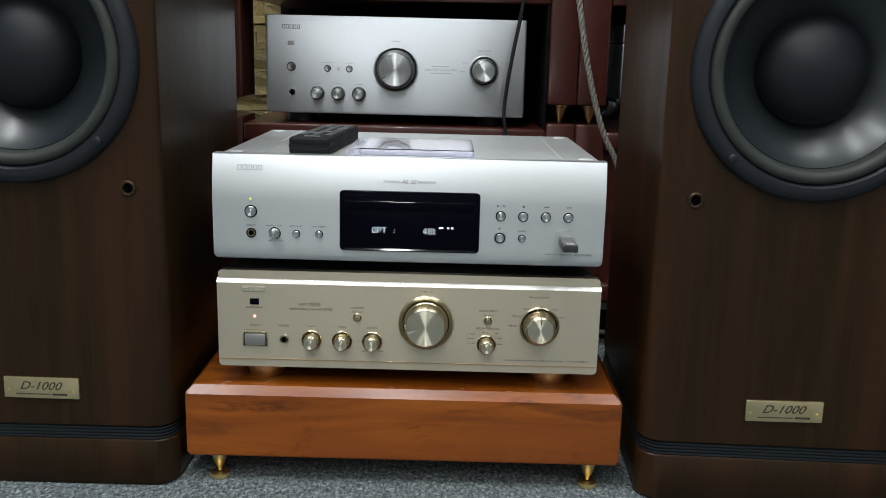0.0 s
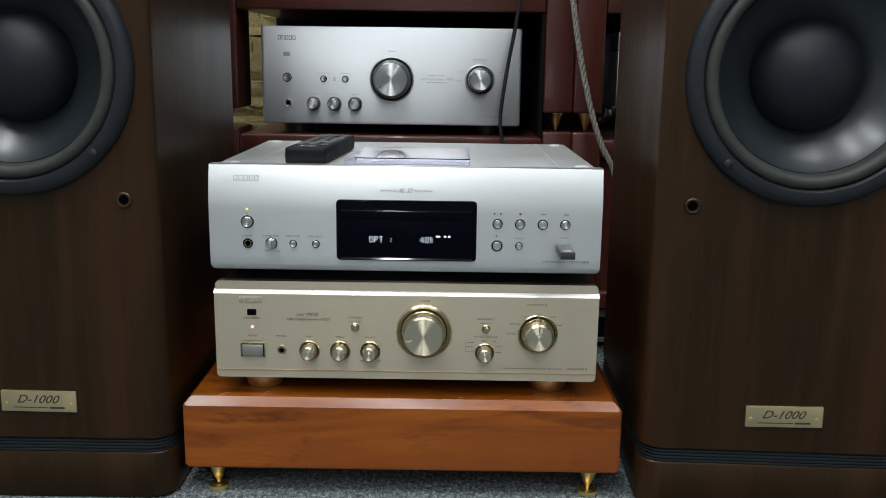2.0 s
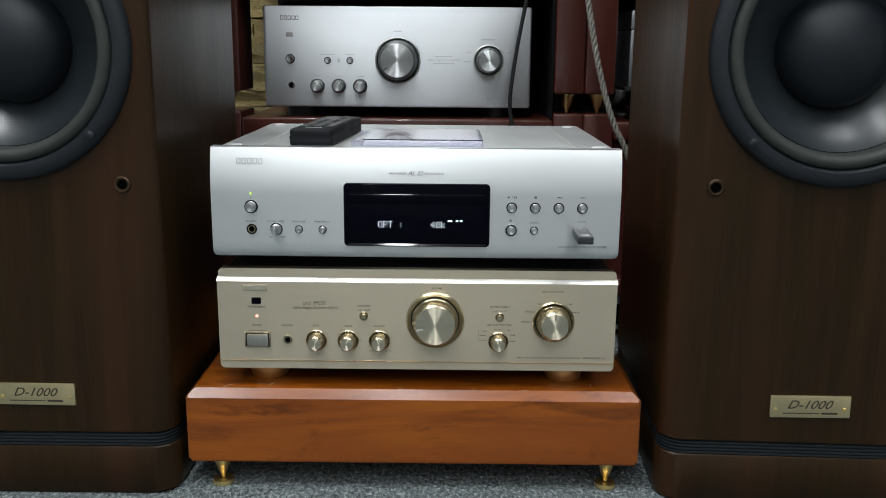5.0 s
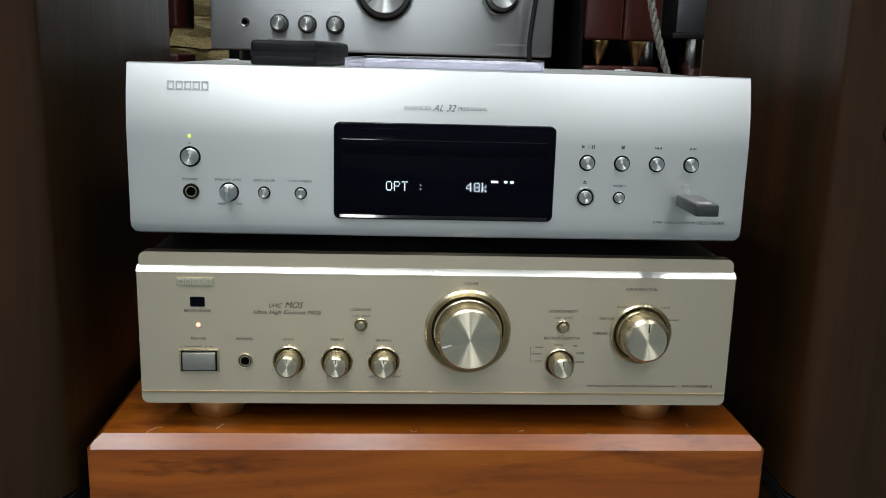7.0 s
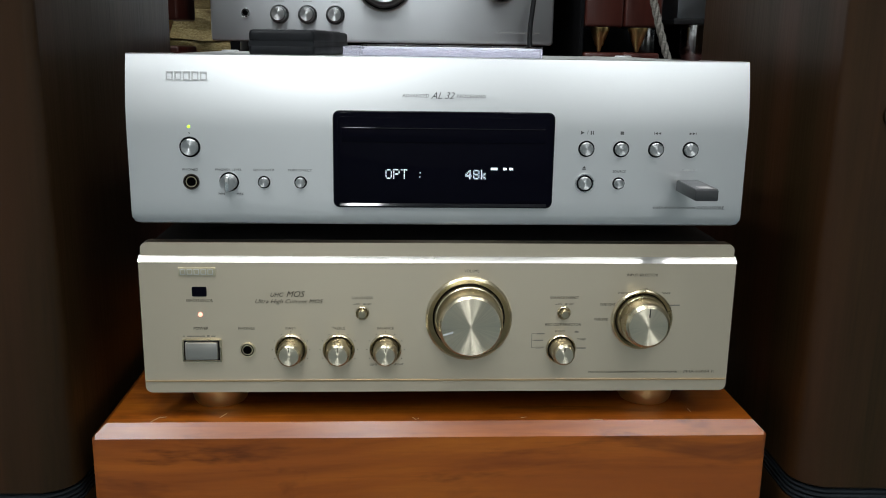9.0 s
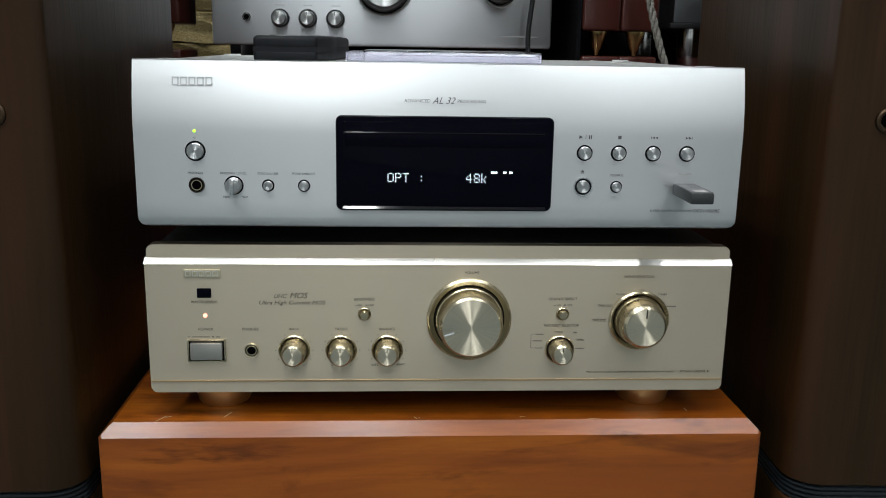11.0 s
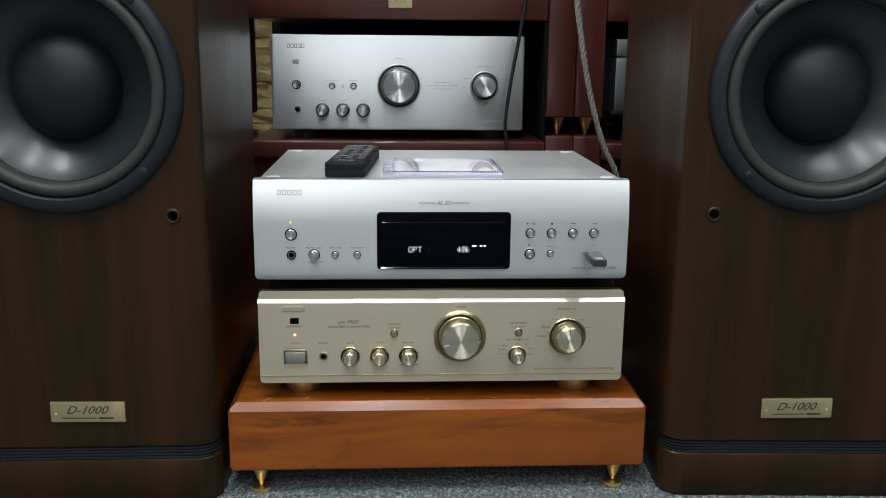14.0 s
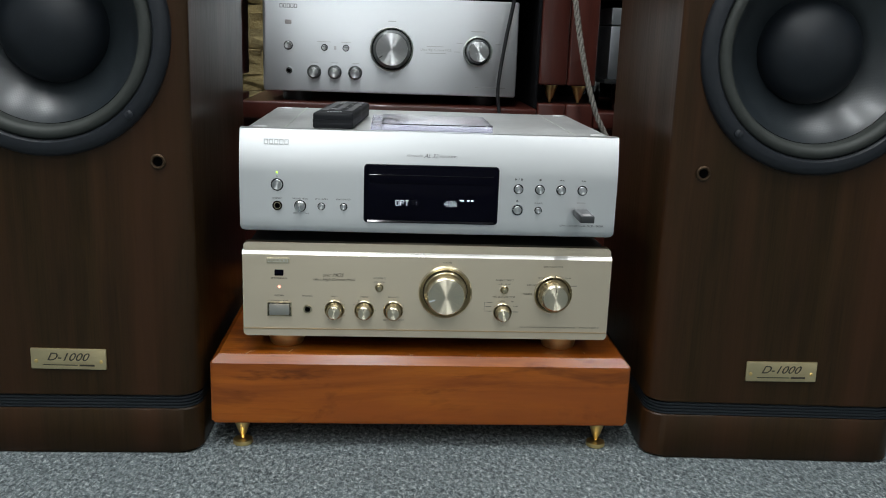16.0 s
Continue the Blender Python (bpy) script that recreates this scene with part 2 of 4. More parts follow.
CONE, CARPET, STONE, BRAID = cone_paper(), carpet_pile(), stone_face(), braid()
CLEAR = material("clear_polystyrene", (0.86, 0.86, 0.93), 0.08, 0, Transmission_Weight=0.9, IOR=1.3)
CLEAR_LID = material("clear_polystyrene_lid", (0.96, 0.96, 1.0), 0.03, 0, Transmission_Weight=1.0, IOR=1.4)
DISPLAY = glow("display_dots", (0.80, 0.92, 1.0), 1.5)
LED_GREEN = glow("green_led", (0.45, 0.9, 0.05), 1.6)
LED_RED = glow("red_led", (1.0, 0.35, 0.25), 2.2)


# ---- builders ----
def thing(name, at, label, category, group="", kind=""):
    ob = new(name)
    ob.empty_display_size = 0.05
    ob.location = at
    return tagged(ob, label, category, group, kind)


def root_place(ob):
    place = Vector()
    while ob is not None:
        place += ob.location
        ob = ob.parent
    return place


def part(name, bm, mat, parent=None, label="", smooth=True):
    """Links a bmesh, made in world metres, as one mesh object under its thing or part."""
    me = bpy.data.meshes.new(name)
    if parent is not None:
        bmesh.ops.translate(bm, verts=bm.verts, vec=-root_place(parent))
    bmesh.ops.recalc_face_normals(bm, faces=bm.faces)
    bm.to_mesh(me)
    bm.free()
    me.materials.append(mat)
    if smooth:
        me.shade_smooth()
        me.set_sharp_from_angle(angle=radians(38))
    ob = new(name, me)
    ob.parent = parent
    if label:
        ob["label"] = label
    return ob


def add_box(bm, x0, x1, y0, y1, z0, z1, bevel=0.0, segments=2):
    m = Matrix.LocRotScale(((x0 + x1) / 2, (y0 + y1) / 2, (z0 + z1) / 2), None, (x1 - x0, y1 - y0, z1 - z0))
    made = bmesh.ops.create_cube(bm, size=1, matrix=m)["verts"]
    if bevel:
        edges = {e for v in made for e in v.link_edges}
        bmesh.ops.bevel(bm, geom=list(edges), offset=bevel, segments=segments, profile=0.5, affect="EDGES")
    return bm


def box(*dims, bevel=0.0, segments=2):
    return add_box(bmesh.new(), *dims, bevel=bevel, segments=segments)


def spin(profile, at, axis="y", steps=40, close=False):
    """A turned form: profile of (radius, distance along the axis); y points away from the viewer, z up."""
    bm = bmesh.new()
    rings = []
    for r, h in profile:
        ring = []
        for k in range(steps if r > 1e-6 else 1):
            a = 2 * math.pi * k / steps
            u, v = r * math.cos(a), r * math.sin(a)
            p = (u, h, v) if axis == "y" else (u, v, h)
            ring.append(bm.verts.new(Vector(p) + Vector(at)))
        rings.append(ring)
    for a, b in zip(rings, rings[1:]):
        for k in range(steps):
            j = (k + 1) % steps
            if len(a) == 1 and len(b) == 1:
                continue
            if len(a) == 1:
                bm.faces.new((a[0], b[k], b[j]))
            elif len(b) == 1:
                bm.faces.new((a[k], b[0], a[j]))
            else:
                bm.faces.new((a[k], b[k], b[j], a[j]))
    if close:
        for k in range(steps):
            j = (k + 1) % steps
            bm.faces.new((rings[-1][k], rings[0][k], rings[0][j], rings[-1][j]))
    return bm


def extruded(profile, x0, x1):
    """A closed profile of (y, z) drawn out along x."""
    bm = bmesh.new()
    a = [bm.verts.new((x0, y, z)) for y, z in profile]
    b = [bm.verts.new((x1, y, z)) for y, z in profile]
    n = len(profile)
    for k in range(n):
        bm.faces.new((a[k], a[(k + 1) % n], b[(k + 1) % n], b[k]))
    bm.faces.new(a)
    bm.faces.new(b)
    return bm


def rounded(x0, x1, z0, z1, r, steps=5):
    """The outline of a rectangle with round corners in x and z."""
    out = []
    for cx, cz, a0 in ((x1 - r, z1 - r, 0), (x0 + r, z1 - r, 90), (x0 + r, z0 + r, 180), (x1 - r, z0 + r, 270)):
        for k in range(steps + 1):
            a = radians(a0 + 90 * k / steps)
            out.append((cx + r * math.cos(a), cz + r * math.sin(a)))
    return out


def slab(outline, y0, y1, edge=0.0):
    """An outline in x and z with thickness from y0 (front) to y1, its front edge eased."""
    bm = bmesh.new()
    cx = sum(p[0] for p in outline) / len(outline)
    cz = sum(p[1] for p in outline) / len(outline)
    hx = max(p[0] for p in outline) - cx
    hz = max(p[1] for p in outline) - cz
    levels = [(y1, 0), (y0 + edge, 0), (y0 + edge * 0.3, edge * 0.3), (y0, edge)] if edge else [(y1, 0), (y0, 0)]
    rings = [[bm.verts.new((cx + (x - cx) * (1 - d / hx), y, cz + (z - cz) * (1 - d / hz))) for x, z in outline] for y, d in levels]
    n = len(outline)
    for a, b in zip(rings, rings[1:]):
        for k in range(n):
            bm.faces.new((a[k], a[(k + 1) % n], b[(k + 1) % n], b[k]))
    bm.faces.new(rings[0])
    bm.faces.new(rings[-1])
    return bm


def smooth_way(points, steps=8):
    """A smooth way through points."""
    pts = [Vector(p) for p in points]
    way = []
    for k in range(len(pts) - 1):
        p0, p1, p2, p3 = pts[max(k - 1, 0)], pts[k], pts[k + 1], pts[min(k + 2, len(pts) - 1)]
        for s in range(steps):
            t = s / steps
            way.append(0.5 * ((2 * p1) + (p2 - p0) * t + (2 * p0 - 5 * p1 + 4 * p2 - p3) * t * t + (3 * p1 - p0 - 3 * p2 + p3) * t ** 3))
    way.append(pts[-1])
    return way


def around(way, k):
    """Two directions across a way at its step k."""
    d = (way[min(k + 1, len(way) - 1)] - way[max(k - 1, 0)]).normalized()
    u = d.cross(Vector((0, 1, 0.01))).normalized()
    return u, d.cross(u)


def pipe(way, r, steps=10):
    bm = bmesh.new()
    rings = []
    for k, p in enumerate(way):
        u, v = around(way, k)
        rings.append([bm.verts.new(p + r * (math.cos(2 * math.pi * j / steps) * u + math.sin(2 * math.pi * j / steps) * v)) for j in range(steps)])
    for a, b in zip(rings, rings[1:]):
        for j in range(steps):
            bm.faces.new((a[j], b[j], b[(j + 1) % steps], a[(j + 1) % steps]))
    bm.faces.new(rings[0])
    bm.faces.new(rings[-1])
    return bm


def tube(points, r, steps=10):
    """A cable along points, smoothed."""
    return pipe(smooth_way(points), r, steps)


def strand(points, r, off, pitch, phase):
    """One strand of a twisted cable along points."""
    way = smooth_way(points, 32)
    run, turned = 0.0, []
    for k, p in enumerate(way):
        if k:
            run += (p - way[k - 1]).length
        u, v = around(way, k)
        a = 2 * math.pi * run / pitch + phase
        turned.append(p + off * (math.cos(a) * u + math.sin(a) * v))
    return pipe(turned, r, 8)


def lettering(words, x, y, z, height, mat, parent, align="CENTER", shear=0.0, width=0.0, name="lettering", weight=0.0, flat=False, yaw=0.0):
    """Words in the built-in font, standing on a front at y (or lying flat), capitals of that height; width squeezes the line."""
    cu = bpy.data.curves.new(name, "FONT")
    cu.body, cu.align_x, cu.align_y, cu.size, cu.shear, cu.offset = words, "CENTER", "CENTER", height / 0.72, shear, weight
    cu.resolution_u = 3
    tmp = new("lettering_draft", cu)
    bpy.context.view_layer.update()
    me = bpy.data.meshes.new_from_object(tmp.evaluated_get(bpy.context.evaluated_depsgraph_get()))
    bpy.data.objects.remove(tmp)
    bpy.data.curves.remove(cu)
    bm = bmesh.new()
    bm.from_mesh(me)
    bpy.data.meshes.remove(me)
    x_lo, x_hi = min(v.co.x for v in bm.verts), max(v.co.x for v in bm.verts)
    s = width / (x_hi - x_lo) if width else 1.0
    mid = {"CENTER": (x_lo + x_hi) / 2, "LEFT": x_lo, "RIGHT": x_hi}[align]
    for v in bm.verts:
        px, pz = (v.co.x - mid) * s, v.co.y
        if flat:
            c, sn = math.cos(yaw), math.sin(yaw)
            v.co = Vector((x + px * c - pz * sn, y + px * sn + pz * c, z))
        else:
            v.co = Vector((x + px, y, z + pz))
    return part(name, bm, mat, parent, smooth=False)


def bars(spots, y, mat, parent, name="mark"):
    """Small printed bars (x0, x1, z0, z1) on a front at y, each a part of its own."""
    for x0, x1, z0, z1 in spots:
        bm = bmesh.new()
        bm.faces.new([bm.verts.new(p) for p in ((x0, y, z0), (x1, y, z0), (x1, y, z1), (x0, y, z1))])
        last = part(name, bm, mat, parent, smooth=False)
    return last


# ---- the room ----
def structure(name, bm, mat, label, category):
    return tagged(part(name, bm, mat), label, category, kind="structure")


structure("floor", box(-3.2, 3.2, -6.2, 1.4, -0.1, 0), CARPET, "grey flecked loop-pile carpet floor", "floor")
structure("ceiling", box(-3.2, 3.2, -6.2, 1.4, CEILING, CEILING + 0.1), CEIL_PAINT, "plain white painted ceiling", "ceiling")
structure("wall_west", box(-3.3, -3.2, -6.2, 1.4, 0, CEILING), WHITE_PAINT, "plain white painted wall", "wall")
structure("wall_east", box(3.2, 3.3, -6.2, 1.4, 0, CEILING), WHITE_PAINT, "plain white painted wall", "wall")
structure("wall_south", box(-3.3, 3.3, -6.3, -6.2, 0, CEILING), WHITE_PAINT, "plain white painted wall", "wall")
wall_north = structure("wall_north", box(-3.3, 3.3, 1.12, 1.4, 0, CEILING), WHITE_PAINT, "wall faced with yellow split stone behind the racks", "wall")

for lx, ly, power in LAMPS:
    lamp = thing("ceiling_light", (lx, ly, CEILING), "white batten ceiling light with a long tube", "lamp", "ceiling lights")
    part("housing", box(lx - 0.09, lx + 0.09, ly - 0.62, ly + 0.62, CEILING - 0.058, CEILING, bevel=0.008), FITTING, lamp)

# ---- loudspeakers ----
SPK_W, SPK_H = 0.309, 1.02


def speaker_outline(inset, corner, depth):
    """Plan of the cabinet: round front corners, tighter rear ones; x across, y back from the front."""
    w, out = SPK_W / 2 - inset, []
    y0, y1 = inset, depth - inset
    for cx, cy, r, a0 in ((-w, y0, corner, 180), (w, y0, corner, 270), (w, y1, 0.012, 0), (-w, y1, 0.012, 90)):
        mx, my = cx + (r if cx < 0 else -r), cy + (r if cy == y0 else -r)
        for k in range(9):
            a = radians(a0 + 90 * k / 8)
            out.append((mx + r * math.cos(a), my + r * math.sin(a)))
    return out


def loft(levels, at, depth, open_front=False):
    """Plan outlines stacked by (z, inset, corner radius); the flat front may stay open above the lowest step."""
    bm = bmesh.new()
    rings = [[bm.verts.new((at[0] + x, at[1] + y, at[2] + z)) for x, y in speaker_outline(i, c, depth)] for z, i, c in levels]
    n = len(rings[0])
    for step, (a, b) in enumerate(zip(rings, rings[1:])):
        for k in range(n):
            if open_front and step and k == 8:
                continue
            bm.faces.new((a[k], a[(k + 1) % n], b[(k + 1) % n], b[k]))
    bm.faces.new(rings[0])
    bm.faces.new(rings[-1])
    return bm, rings


def loudspeaker(cx, front, depth, woofer_x, woofer_z, socket_x, socket_z, plate_x, plate_z, lean):
    at = (cx, front, 0)
    spk = thing("loudspeaker", at, "tall floor-standing loudspeaker in dark walnut veneer standing on the carpet", "loudspeaker", "pair of loudspeakers")
    r0 = 0.026
    bm, rings = loft([(0.0, 0.003, r0), (0.004, 0.0, r0), (0.0553, 0.0, r0), (0.0568, 0.0010, r0)], at, depth)
    part("plinth", bm, WALNUT, spk)
    ribs = [(0.0568, 0.003)]
    for k in range(4):
        z = 0.0572 + 0.0039 * k
        ribs += [(z, 0.003), (z + 0.0008, 0.0010), (z + 0.0023, 0.0010), (z + 0.0031, 0.003)]
    ribs.append((0.0730, 0.003))
    part("ribbed_band", loft([(z, i, r0) for z, i in ribs], at, depth)[0], RIBS, spk, "dark ribbed rubber band round the foot")
    # body with the woofer's opening cut through its front
    levels = [(0.0730, 0.0015, r0), (0.0745, 0.0, r0), (0.12, 0.0, 0.020), (0.20, 0.0, 0.014), (0.32, 0.0, 0.009), (0.46, 0.0, 0.006), (SPK_H, 0.0, 0.006)]
    bm, rings = loft(levels, at, depth, True)
    rim_edges = [bm.edges.get((ring[8], ring[9])) for ring in (rings[1], rings[-1])]
    rim_edges += [bm.edges.get((lo[k], hi[k])) for lo, hi in zip(rings[1:], rings[2:]) for k in (8, 9)]
    hole = [bm.verts.new((woofer_x + 0.1186 * math.cos(2 * math.pi * k / 48), front, woofer_z + 0.1186 * math.sin(2 * math.pi * k / 48))) for k in range(48)]
    hole_edges = [bm.edges.new((hole[k], hole[(k + 1) % 48])) for k in range(48)]
    bmesh.ops.triangle_fill(bm, use_beauty=True, edges=rim_edges + hole_edges)
    part("cabinet_body", bm, WALNUT, spk)
    # woofer
    w = (woofer_x, front, woofer_z)
    ring = part("woofer_frame", spin([(0.1345, 0.008), (0.1365, 0.004), (0.1360, -0.005), (0.1325, -0.0095), (0.1265, -0.0115), (0.1205, -0.0110), (0.1180, -0.008), (0.1175, 0.01), (0.1186, 0.01)], w, steps=72), FRAME_GREY, spk, "dark grey cast woofer ring")
    for k in range(4):
        a = radians(46 + 90 * k)
        sx, sz = woofer_x + 0.127 * math.cos(a), woofer_z + 0.127 * math.sin(a)
        part("screw_cover", spin([(0.0048, -0.0105), (0.0046, -0.0128), (0.003, -0.0138), (0, -0.0141)], (sx, front, sz), steps=16), FRAME_GREY, ring)
    roll = [(0.1182, -0.003)] + [(0.1104 + 0.0076 * math.cos(radians(a)), -0.003 - 0.0085 * math.sin(radians(a))) for a in range(10, 180, 14)] + [(0.1026, 0.001), (0.1012, 0.004)]
    part("surround", spin(roll, w, steps=72), SURROUND, spk, "grey-brown rubber roll surround")
    cone = [(0.1016, 0.0033)] + [(0.1016 - 0.0462 * t, 0.0035 + 0.041 * (t ** 0.78)) for t in (0.15, 0.3, 0.45, 0.6, 0.75, 0.9, 1.0)] + [(0.0, 0.047)]
    part("cone_gap", spin([(0.1040, 0.0016), (0.1030, 0.0028), (0.1010, 0.0030)], w, steps=72), HOLE, spk, "dark groove round the cone")
    part("cone", spin(cone, w, steps=72), CONE, spk, "dark grey pulp cone")
    dome = [(0.0600, 0.0425), (0.0595, 0.0400)] + [(0.0595 * math.cos(radians(a)), 0.040 - 0.038 * math.sin(radians(a))) for a in range(8, 90, 8)] + [(0, 0.002)]
    part("dust_cap", spin(dome, w, steps=56), CAP, spk, "large black domed dust cap")
    so = (socket_x, front, socket_z)
    sock = part("grille_socket", spin([(0.0050, 0.006), (0.0050, -0.0006), (0.0056, -0.0020), (0.0072, -0.0024), (0.0086, -0.0016), (0.0090, 0.001)], so, steps=32), BRONZE, spk, "dull bronze grille socket")
    part("socket_hole", spin([(0.0052, 0.0012), (0, 0.0012)], (socket_x, front - 0.0016, socket_z), steps=20), HOLE, sock)
    # badge
    px, pz, py, hw = plate_x, plate_z, front - 0.0022, 0.0424
    badge = part("badge", slab(rounded(px - hw, px + hw, pz - 0.0124, pz + 0.0124, 0.0012, 3), py, front, 0.0006), BRASS_PLATE, spk, "brass badge plate with engraved model number")
    words = [lettering("D-1000", px, py - 0.0003, pz + 0.0022, 0.0098, INK_BROWN, badge, shear=0.42, width=0.048, weight=0.0001)]
    words.append(bars([(px - 0.029, px + 0.010, pz - 0.0078, pz - 0.0068)], py - 0.0003, INK_BROWN, badge, "mark_bar"))
    words.append(bars([(px + 0.012, px + 0.029, pz - 0.0084, pz - 0.0062)], py - 0.0003, INK_BROWN, badge, "mark_bar"))
    for sx in (px - 0.0365, px + 0.0365):
        words.append(part("badge_pin", spin([(0.0021, 0), (0.0019, -0.0009), (0, -0.0013)], (sx, py, pz - 0.003), steps=12), BRASS, badge))
    turn = Matrix.Translation((px - cx, 0, pz)) @ Matrix.Rotation(radians(lean), 4, "Y") @ Matrix.Translation((cx - px, 0, -pz))
    for ob in [badge] + words:
        ob.data.transform(turn)
    return spk


loudspeaker(-0.4180, -0.025, 0.362, -0.4170, 0.488, -0.3000, 0.3485, -0.4095, 0.1182, 0.6)
loudspeaker(0.4240, -0.034, 0.345, 0.4280, 0.4900, 0.3085, 0.3515, 0.4257, 0.1165, -0.9).rotation_euler.z = radians(-2.5)  # toe

# ---- the low wooden platform ----
def spike(at, top, parent, r=0.0135, disc=True):
    """A brass cone, point down, with a disc under its tip."""
    x, y, z = at
    tip = z + (0.006 if disc else 0.0)
    h = top - tip
    leg = part("spike_foot", spin([(0, top), (r, top), (r, top - 0.12 * h), (r * 0.92, top - 0.17 * h), (r * 0.42, tip + 0.26 * h), (r * 0.30, tip + 0.22 * h), (r * 0.20, tip + 0.04 * h), (0, tip)], (x, y, 0), "z", 28), BRASS, parent, "polished brass cone foot")
    if disc:
        part("floor_disc", spin([(0, z + 0.0005), (0.0115, z + 0.0005), (0.012, z + 0.0025), (0.0115, z + 0.0055), (0.005, z + 0.006), (0, z + 0.0058)], (x, y, 0), "z", 28), BRASS, leg)


platform = thing("platform", (0, 0.2, 0), "low varnished cherry wood equipment platform on brass spikes", "platform")
bm = box(-0.2535, 0.2510, -0.010, 0.42, 0.032, 0.1178)
top_edges = [e for e in bm.edges if all(v.co.z > 0.117 for v in e.verts)]
bmesh.ops.bevel(bm, geom=top_edges, offset=0.0090, segments=1, affect="EDGES")
bmesh.ops.bevel(bm, geom=[e for e in bm.edges if all(v.co.z < 0.04 for v in e.verts) or abs(e.verts[0].co.z - e.verts[1].co.z) > 0.05], offset=0.003, segments=2, affect="EDGES")
slab_ob = part("slab", bm, CHERRY, platform, smooth=False)
for fx, fy in ((-0.219, 0.006), (0.218, 0.006), (-0.219, 0.38), (0.218, 0.38)):
    spike((fx, fy, 0.0), 0.034, platform, 0.0108)
SCRATCH = plain("pale_scratch", (0.62, 0.42, 0.28), 0.5, 0, 0.1, 100, 0.0)
for sx, sy, sl, a in ((-0.210, 0.004, 0.011, 62), (-0.205, 0.008, 0.005, 20), (-0.161, 0.011, 0.010, 66), (-0.017, 0.003, 0.005, 120), (-0.014, 0.003, 0.002, 60), (0.066, 0.004, 0.005, 20), (0.121, -0.0008, 0.010, 172), (0.198, 0.016, 0.006, 95)):
    dx, dy = sl / 2 * math.cos(radians(a)), sl / 2 * math.sin(radians(a))
    bm = bmesh.new()
    ux, uy = -0.0004 * math.sin(radians(a)), 0.0004 * math.cos(radians(a))
    bm.faces.new([bm.verts.new((sx + sx2, sy + sy2, 0.1181)) for sx2, sy2 in ((-dx - ux, -dy - uy), (dx - ux, dy - uy), (dx + ux, dy + uy), (-dx + ux, -dy + uy))])
    part("scratch", bm, SCRATCH, slab_ob)


# ---- controls shared by the three units ----
def round_button(name, x, z, y, r, parent, cap=CHROME, well=0.0014, proud=0.003, rim=MATT_BLACK, label=""):
    """A turned button in a dark round well."""
    part(name + "_well", spin([(r + well, 0.0), (r + well, -0.0003), (r * 0.7, -0.0003)], (x, y, z), steps=28), rim, parent)
    return part(name, spin([(r, 0), (r, -proud * 0.8), (r * 0.9, -proud), (r * 0.35, -proud * 0.93), (0, -proud * 0.9)], (x, y, z), steps=28), cap, parent, label)


def socket(x, z, y, r, parent, ring=BADGE_GOLD, rim=BADGE_GOLD):
    s = part("phones_socket", spin([(r, 0), (r, -0.0012), (r * 0.95, -0.0018), (r * 0.84, -0.0016), (r * 0.81, -0.0006)], (x, y, z), steps=30), rim, parent, "round headphone socket")
    part("contact_ring", spin([(r * 0.70, -0.0010), (r * 0.66, -0.0013), (r * 0.60, -0.0013), (r * 0.57, -0.0009)], (x, y, z), steps=28), ring, s)
    part("socket_hole", spin([(r * 0.84, -0.0009), (0, -0.0009)], (x, y, z), steps=24), HOLE, s)


def knob(name, x, z, y, r_ring, r, length, parent, side, cap, label, mark=90.0, taper=0.93, rim_y=0.002, rim=None):
    """A turned knob: ring on the panel, dark gap, body and a spun cap with a pointer mark."""
    flank = [(r * (taper + (0.955 - taper) * math.cos(radians(q))), -length * 0.25 - (length * 0.75 - 0.0012) * math.sin(radians(q))) for q in (0, 18, 36, 54, 72, 90)]
    k = part(name, spin([(r * 1.02, -0.0004), (r, -length * 0.10), (r * 0.985, -length * 0.22)] + flank + [(r * taper - 0.0012, -length)], (x, y, z), steps=56), side, parent, label)
    part("ring", spin([(r_ring, 0.0), (r_ring, -rim_y * 0.6), (r_ring - rim_y * 0.4, -rim_y), (r * 1.05, -rim_y * 0.35), (r * 1.05, 0.0)], (x, y, z), steps=56), rim or side, k)
    part("gap", spin([(r * 1.07, -0.0003), (r * 0.9, -0.0003)], (x, y, z), steps=40), HOLE, k)
    c = r * taper - 0.0012
    part("cap", spin([(c, -length), (c - 0.0003, -length - 0.0005), (0, -length - 0.0005)], (x, y, z), steps=56), cap, k)
    a = radians(mark)
    return k, c, a


def notch(k, x, z, y, c, a, from_r, to_r, half, mat):
    """The pointer mark of a knob, on its cap."""
    bm = bmesh.new()
    d, s = Vector((math.cos(a), 0, math.sin(a))), Vector((-math.sin(a), 0, math.cos(a)))
    o = Vector((x, y, z))
    bm.faces.new([bm.verts.new(o + d * c * r + s * w) for r, w in ((from_r, -half), (to_r, -half), (to_r, half), (from_r, half))])
    part("pointer", bm, mat, k, smooth=False)


def blocks(count, x, y, z, w, h, mat, parent, name="badge", lean=0.0):
    """Plain hollow blocks in place of a maker's badge."""
    bm = bmesh.new()
    step, t = w / count, h * 0.14
    for k in range(count):
        a, b = x + k * step, x + (k + 0.80) * step
        for x0, x1, z0, z1 in ((a, a + t, -h / 2, h / 2), (b - t, b, -h / 2, h / 2), (a + t, b - t, h / 2 - t, h / 2), (a + t, b - t, -h / 2, -h / 2 + t)):
            add_box(bm, x0, x1, y - 0.0003, y + 0.0003, z + z0, z + z1)
    for v in bm.verts:
        v.co.y += (v.co.z - z) * math.tan(lean)
    return part(name, bm, mat, parent, smooth=False)


